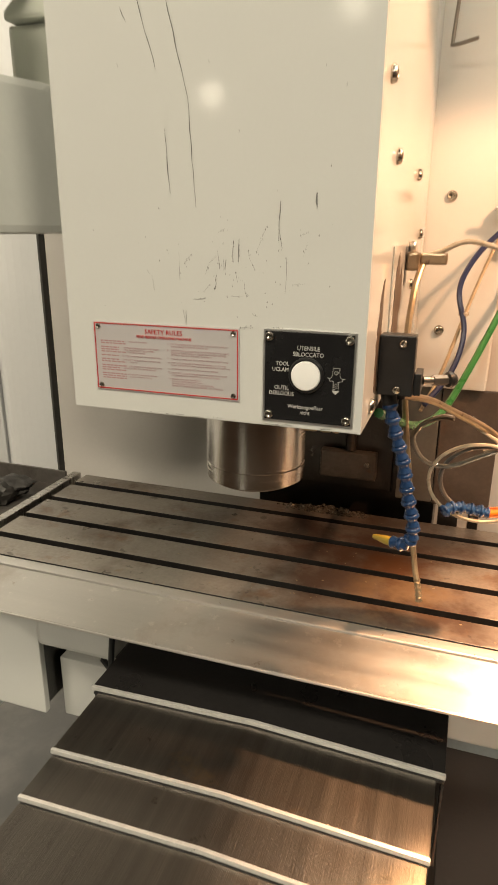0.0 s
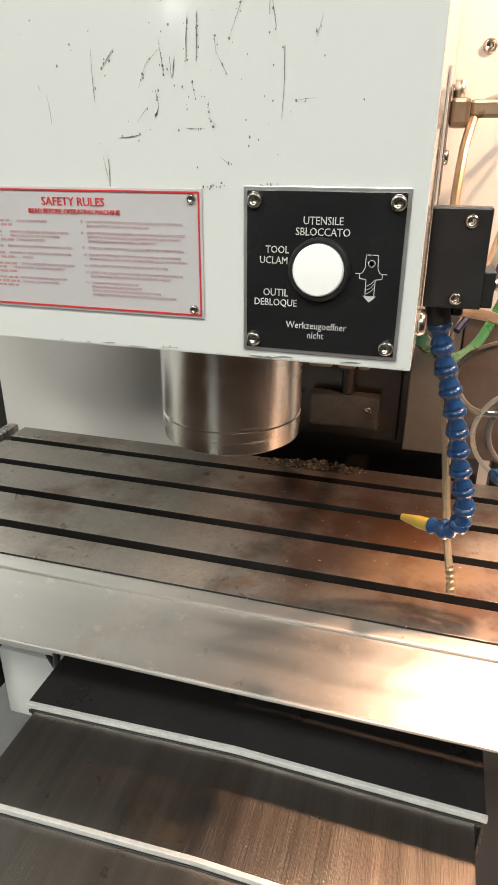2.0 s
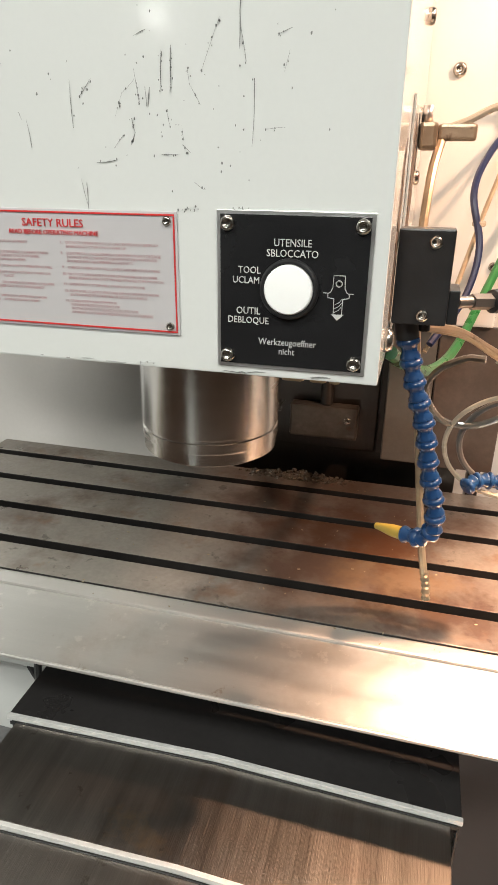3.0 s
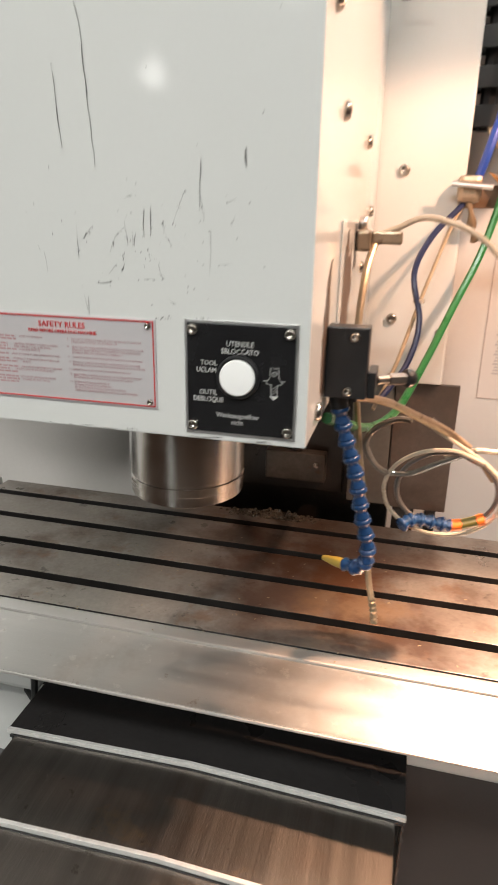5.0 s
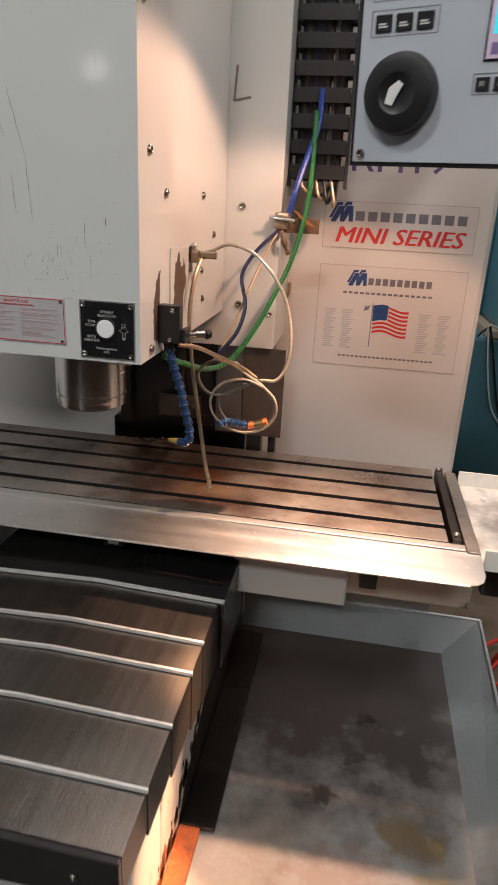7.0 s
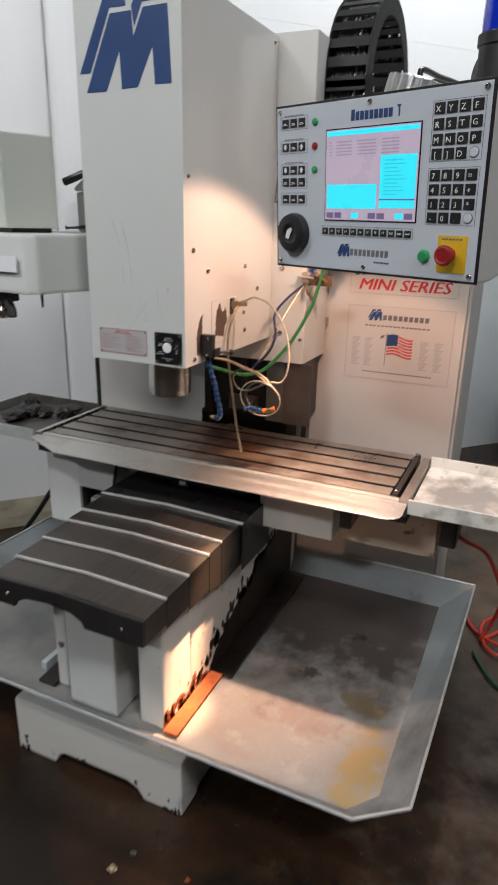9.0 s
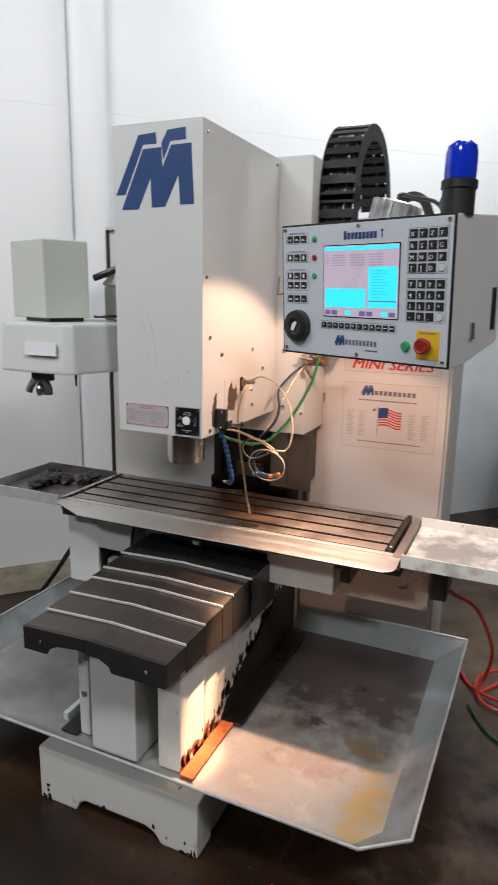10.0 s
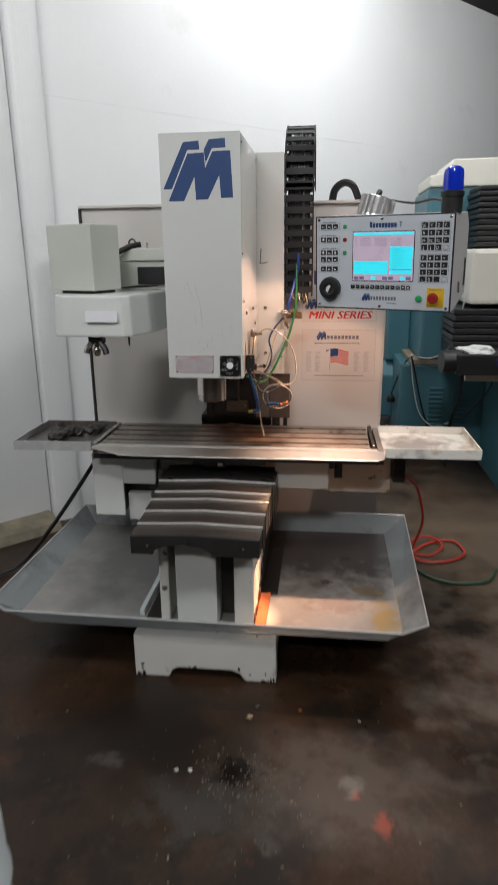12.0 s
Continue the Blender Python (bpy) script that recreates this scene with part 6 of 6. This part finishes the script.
loose_hose("red_air_hose", [(1.08, 1.60, 0.70), (1.12, 1.64, 0.66), (1.20, 1.78, 0.55), (1.27, 1.95, 0.30), (1.25, 2.05, 0.10), (1.22, 2.05, 0.014), (1.35, 2.22, 0.014), (1.52, 2.28, 0.014), (1.56, 2.10, 0.014), (1.42, 1.98, 0.014), (1.26, 1.98, 0.02), (1.22, 2.16, 0.03), (1.36, 2.30, 0.03), (1.44, 2.18, 0.03), (1.34, 2.02, 0.03), (1.20, 2.10, 0.014), (1.12, 2.25, 0.014)], 0.008, REDHOSE, "red air hose coiled on the floor beside the pan", "hose", 10)
loose_hose("dark_cable", [(1.20, 1.95, 0.014), (1.30, 1.78, 0.012), (1.45, 1.72, 0.012), (1.62, 1.76, 0.012), (1.70, 1.90, 0.012)], 0.008, mat("dark_green_cable", (0.015, 0.06, 0.03), 0.4, var=0.1, bump=0), "dark green cable lying on the concrete", "cable")

# ---- the teal mill beyond ----
teal = thing("teal_mill", (1.9, 4.0, 0), "teal and beige knee mill with black way bellows", "milling machine", turn=0)
part("column", boxed(1.485, 2.45, 4.0, 4.85, 0.915, 2.30, bevel=0.03), TEAL, teal, "teal column")
bm = bmesh.new()
prism(bm, [(4.58, 0.27), (4.62, 0.66), (4.70, 0.78), (4.93, 0.80), (4.93, 0.27)], "x", 1.195, 1.40, bevel=0.015)
part("rear_cover", bm, TEAL, teal, "teal motor cover")
part("rear_column", boxed(1.275, 1.484, 4.66, 4.90, 0.805, 1.95, bevel=0.02), TEAL, teal)
part("base", prism(bmesh.new(), [(1.345, 4.75), (1.345, 4.04), (2.6, 4.02), (2.6, 4.75)], "z", 0.0, 0.872, bevel=0.02), TEAL, teal, "teal louvred base")
part("beige_strip", boxed(1.42, 2.45, 4.02, 4.70, 0.873, 0.914, bevel=0.004), mat("tan_edge_paint", (0.30, 0.24, 0.17), 0.5, var=0.1, bump=0.1), teal)
for col in (0, 1):
    for i in range(9):
        x, z = 1.60 + 0.20 * col, 0.33 + 0.04 * i
        part("louvre", boxed(x, x + 0.12, 4.012, 4.05, z, z + 0.018, bevel=0.004), TEAL, teal)
part("top_cover", prism(bmesh.new(), [(1.485, 2.301), (2.8, 2.301), (2.8, 2.52), (1.66, 2.505), (1.61, 2.41), (1.485, 2.385)], "y", 3.98, 4.7, bevel=0.012), BEIGE, teal, "beige top cover")
for i in range(11):
    part("bellows_fold", boxed(1.80 - 0.012 * (i % 2), 2.45, 3.60 - 0.012 * (i % 2), 3.999, 1.84 + 0.040 * i, 1.872 + 0.040 * i, bevel=0.008), BLACK, teal, "black bellows fold" if i == 0 else "")
part("beige_head", boxed(1.72, 2.6, 3.30, 3.999, 1.43, 1.82, bevel=0.03), BEIGE, teal, "beige head casting")
for i in range(6):
    part("bellows_fold", boxed(1.63 - 0.012 * (i % 2), 2.3, 3.30, 3.8, 1.12 + 0.048 * i, 1.158 + 0.048 * i, bevel=0.006), BLACK, teal)
part("table", boxed(1.66, 2.8, 2.95, 3.9, 0.93, 0.985, bevel=0.01), BEIGE, teal, "beige table")
part("carriage", boxed(1.66, 2.6, 3.2, 3.98, 0.986, 1.118, bevel=0.01), GREASESHADE, teal, "greasy black carriage")
part("post", boxed(2.05, 2.5, 3.15, 4.0, 0.0, 0.9295, bevel=0.02), TEAL, teal)
vise = thing("vise_end", (1.6, 2.8, 1.0), "black round machine vise end on the far table", "vise")
part("body", rod(bmesh.new(), (1.47, 2.85, 1.085), (1.68, 2.88, 1.085), 0.075, seg=24), BLACK, vise)
part("jaw", boxed(1.56, 2.2, 2.78, 2.97, 1.00, 1.145, bevel=0.012), BLACK, vise)
bm = bmesh.new()
bmesh.ops.create_icosphere(bm, subdivisions=4, radius=1.0)
for v in bm.verts:
    k = 1 + 0.45 * noise.noise(v.co * 1.7 + Vector((3, 1, 0))) + 0.22 * abs(noise.noise(v.co * 5.0))
    v.co = Vector((1.70 + 0.115 * v.co.x * k, 2.86 + 0.07 * v.co.y * k, 1.146 + 0.045 * max(v.co.z * k, -0.02)))
part("rag", bm, mat("white_rag", (0.62, 0.64, 0.62), 0.8, var=0.08, scale=25, bump=0.4), vise, "crumpled white rag")
part("blue_clip", boxed(1.81, 1.88, 2.765, 2.7795, 1.07, 1.11, bevel=0.003), BLUECABLE, vise)
loose_hose("grey_cable", [(1.41, 3.978, 0.895), (1.42, 3.97, 0.955), (1.485, 3.95, 0.943), (1.577, 3.8, 0.966), (1.656, 3.6, 1.073), (1.685, 3.45, 1.265), (1.68, 3.3, 1.423), (1.70, 3.285, 1.50)], 0.005, GREYCABLE, "pale grey cable slung across the far mill", "cable")
loose_hose("drop_cable", [(1.415, 3.975, 0.94), (1.454, 3.975, 0.681), (1.515, 3.97, 0.455), (1.617, 3.96, 0.345), (1.70, 3.96, 0.340), (1.783, 3.97, 0.375)], 0.005, GREYCABLE, "grey cable drooping in front of the louvres", "cable")
loose_hose("dark_drop_cable", [(1.42, 3.965, 0.95), (1.455, 3.965, 0.827), (1.527, 3.965, 0.529), (1.59, 3.98, 0.34), (1.60, 4.0, 0.25)], 0.007, BLACK, "dark cable hanging beside the louvres", "cable")
loose_hose("heavy_cable", [(1.62, 2.90, 1.04), (1.640, 2.95, 0.93), (1.681, 3.2, 0.748), (1.722, 3.6, 0.521), (1.737, 3.8, 0.25), (1.74, 3.82, 0.015)], 0.014, BLACK, "heavy black cable hanging below the vise", "cable")
loose_hose("thin_cable", [(2.00, 3.6, 0.928), (1.999, 3.6, 0.758), (1.863, 3.7, 0.523), (1.774, 3.9, 0.373), (1.70, 3.98, 0.34)], 0.006, BLACK, "thin black cable slung under the far table", "cable")
plug = thing("wall_plug", (1.421, 4.3, 0.5), "black plug hanging beside the teal base", "plug")
part("body", lathe(bmesh.new(), [(0.012, 0.47), (0.035, 0.475), (0.04, 0.50), (0.03, 0.53), (0.01, 0.545)], Matrix.Translation((1.30, 4.3, 0)), 16), BLACK, plug)
part("lead", hose(bmesh.new(), [(1.30, 4.3, 0.54), (1.32, 4.28, 0.62), (1.35, 4.2, 0.75), (1.38, 4.05, 0.88), (1.412, 3.98, 0.94)], 0.006), BLACK, plug)

# ---- white drum at the aisle ----
drum = thing("plastic_drum", (-0.255, -0.52, 0), "white plastic drum standing on the aisle floor", "drum")
part("shell", lathe(bmesh.new(), [(0.16, 0.0), (0.175, 0.02), (0.18, 0.30), (0.186, 0.31), (0.186, 0.33), (0.18, 0.34), (0.178, 0.49), (0.165, 0.53), (0.15, 0.54)], Matrix.Translation((-0.255, -0.52, 0)) @ Matrix.Diagonal((1, 1, 0.96, 1)), 40), mat("pale_blue_white_plastic", (0.70, 0.76, 0.78), 0.35, var=0.04, bump=0.05), drum)

# ---- crumbs on the floor ----
bm = bmesh.new()
for i in range(300):
    x, y = rr.uniform(-1.2, 2.2), rr.uniform(-1.6, 1.0)
    if i < 120:
        x, y = rr.gauss(0.40, 0.10), rr.gauss(0.22, 0.08)
    elif i < 190:
        x, y = rr.gauss(0.35, 0.22), rr.gauss(0.05, 0.22)
    s = rr.uniform(0.0012, 0.004) * (2.2 if i % 31 == 0 else 1)
    box(bm, -s, s, -s * 0.5, s * 0.5, 0, s * 0.5, m=pose(x, y, 0.0, rr.uniform(-15, 15), 0, rr.uniform(0, 180)))
crumbs = tagged(part("floor_swarf", bm, mat("pale_swarf", (0.20, 0.17, 0.13), 0.45, 0.3, var=0.3, scale=3, bump=0), None, smooth=False), "scattered metal chips and crumbs on the concrete", "swarf", "", "stuff")

r9 = random.Random(9)
for x, y, s, material, nm in ((0.404, 0.535, 0.014, BRASS, "brassy"), (0.606, 0.596, 0.009, RUSTY, "rusty"), (0.843, 0.556, 0.007, BRASS, "brassy"), (0.43, 0.60, 0.011, ROD, "grey"), (0.17, 0.235, 0.009, LIPMET, "bright"), (0.22, 0.24, 0.009, LIPMET, "bright")):
    chip = thing("metal_chip", (x, y, 0), nm + " crumpled scrap lying on the oily concrete", "scrap", "scraps on the floor")
    bm = bmesh.new()
    bmesh.ops.create_icosphere(bm, subdivisions=2, radius=s)
    for v in bm.verts:
        v.co *= 0.7 + r9.random() * 0.6
        v.co = Vector((x + v.co.x, y + v.co.y * 0.8, max(v.co.z * 0.5 + s * 0.3, 0.0005)))
    part("scrap", bm, material, chip, smooth=False)

bm = bmesh.new()
for i in range(130):
    x, y, s = r9.gauss(0.28, 0.22), r9.uniform(1.315, 1.72), r9.uniform(0.0006, 0.0020)
    if -0.41 < x < 0.89 and min(abs(y - q) for q in SLOTS) > 0.012:
        box(bm, -s, s, -s * 0.4, s * 0.4, 0, s * 0.4, m=pose(x, y, TZ, r9.uniform(-10, 10), 0, r9.uniform(0, 180)))
tagged(part("table_swarf", bm, mat("bright_swarf", (0.45, 0.36, 0.24), 0.4, 0.5, var=0.3, scale=3, bump=0), None, smooth=False), "fine metal chips scattered on the machine table", "swarf", "", "stuff")
bm = bmesh.new()
for i in range(420):
    x, y = rr.gauss(0.175, 0.045), rr.uniform(1.715, 1.742)
    h = max(0.0, 0.022 - 0.25 * abs(x - 0.18)) * rr.random() * (y - 1.70) / 0.045
    s = rr.uniform(0.001, 0.0035)
    box(bm, -s, s, -s * 0.6, s * 0.6, 0, s, m=pose(x, y, TZ - 0.001 + h * 0.5, rr.uniform(-40, 40), rr.uniform(-30, 30), rr.uniform(0, 180)))
tagged(part("wet_swarf", bm, mat("wet_grey_swarf", (0.13, 0.115, 0.095), 0.3, 0.4, var=0.4, scale=60, bump=0), None, smooth=False), "wet grey swarf heaped at the rear edge of the machine table", "swarf", "", "stuff")
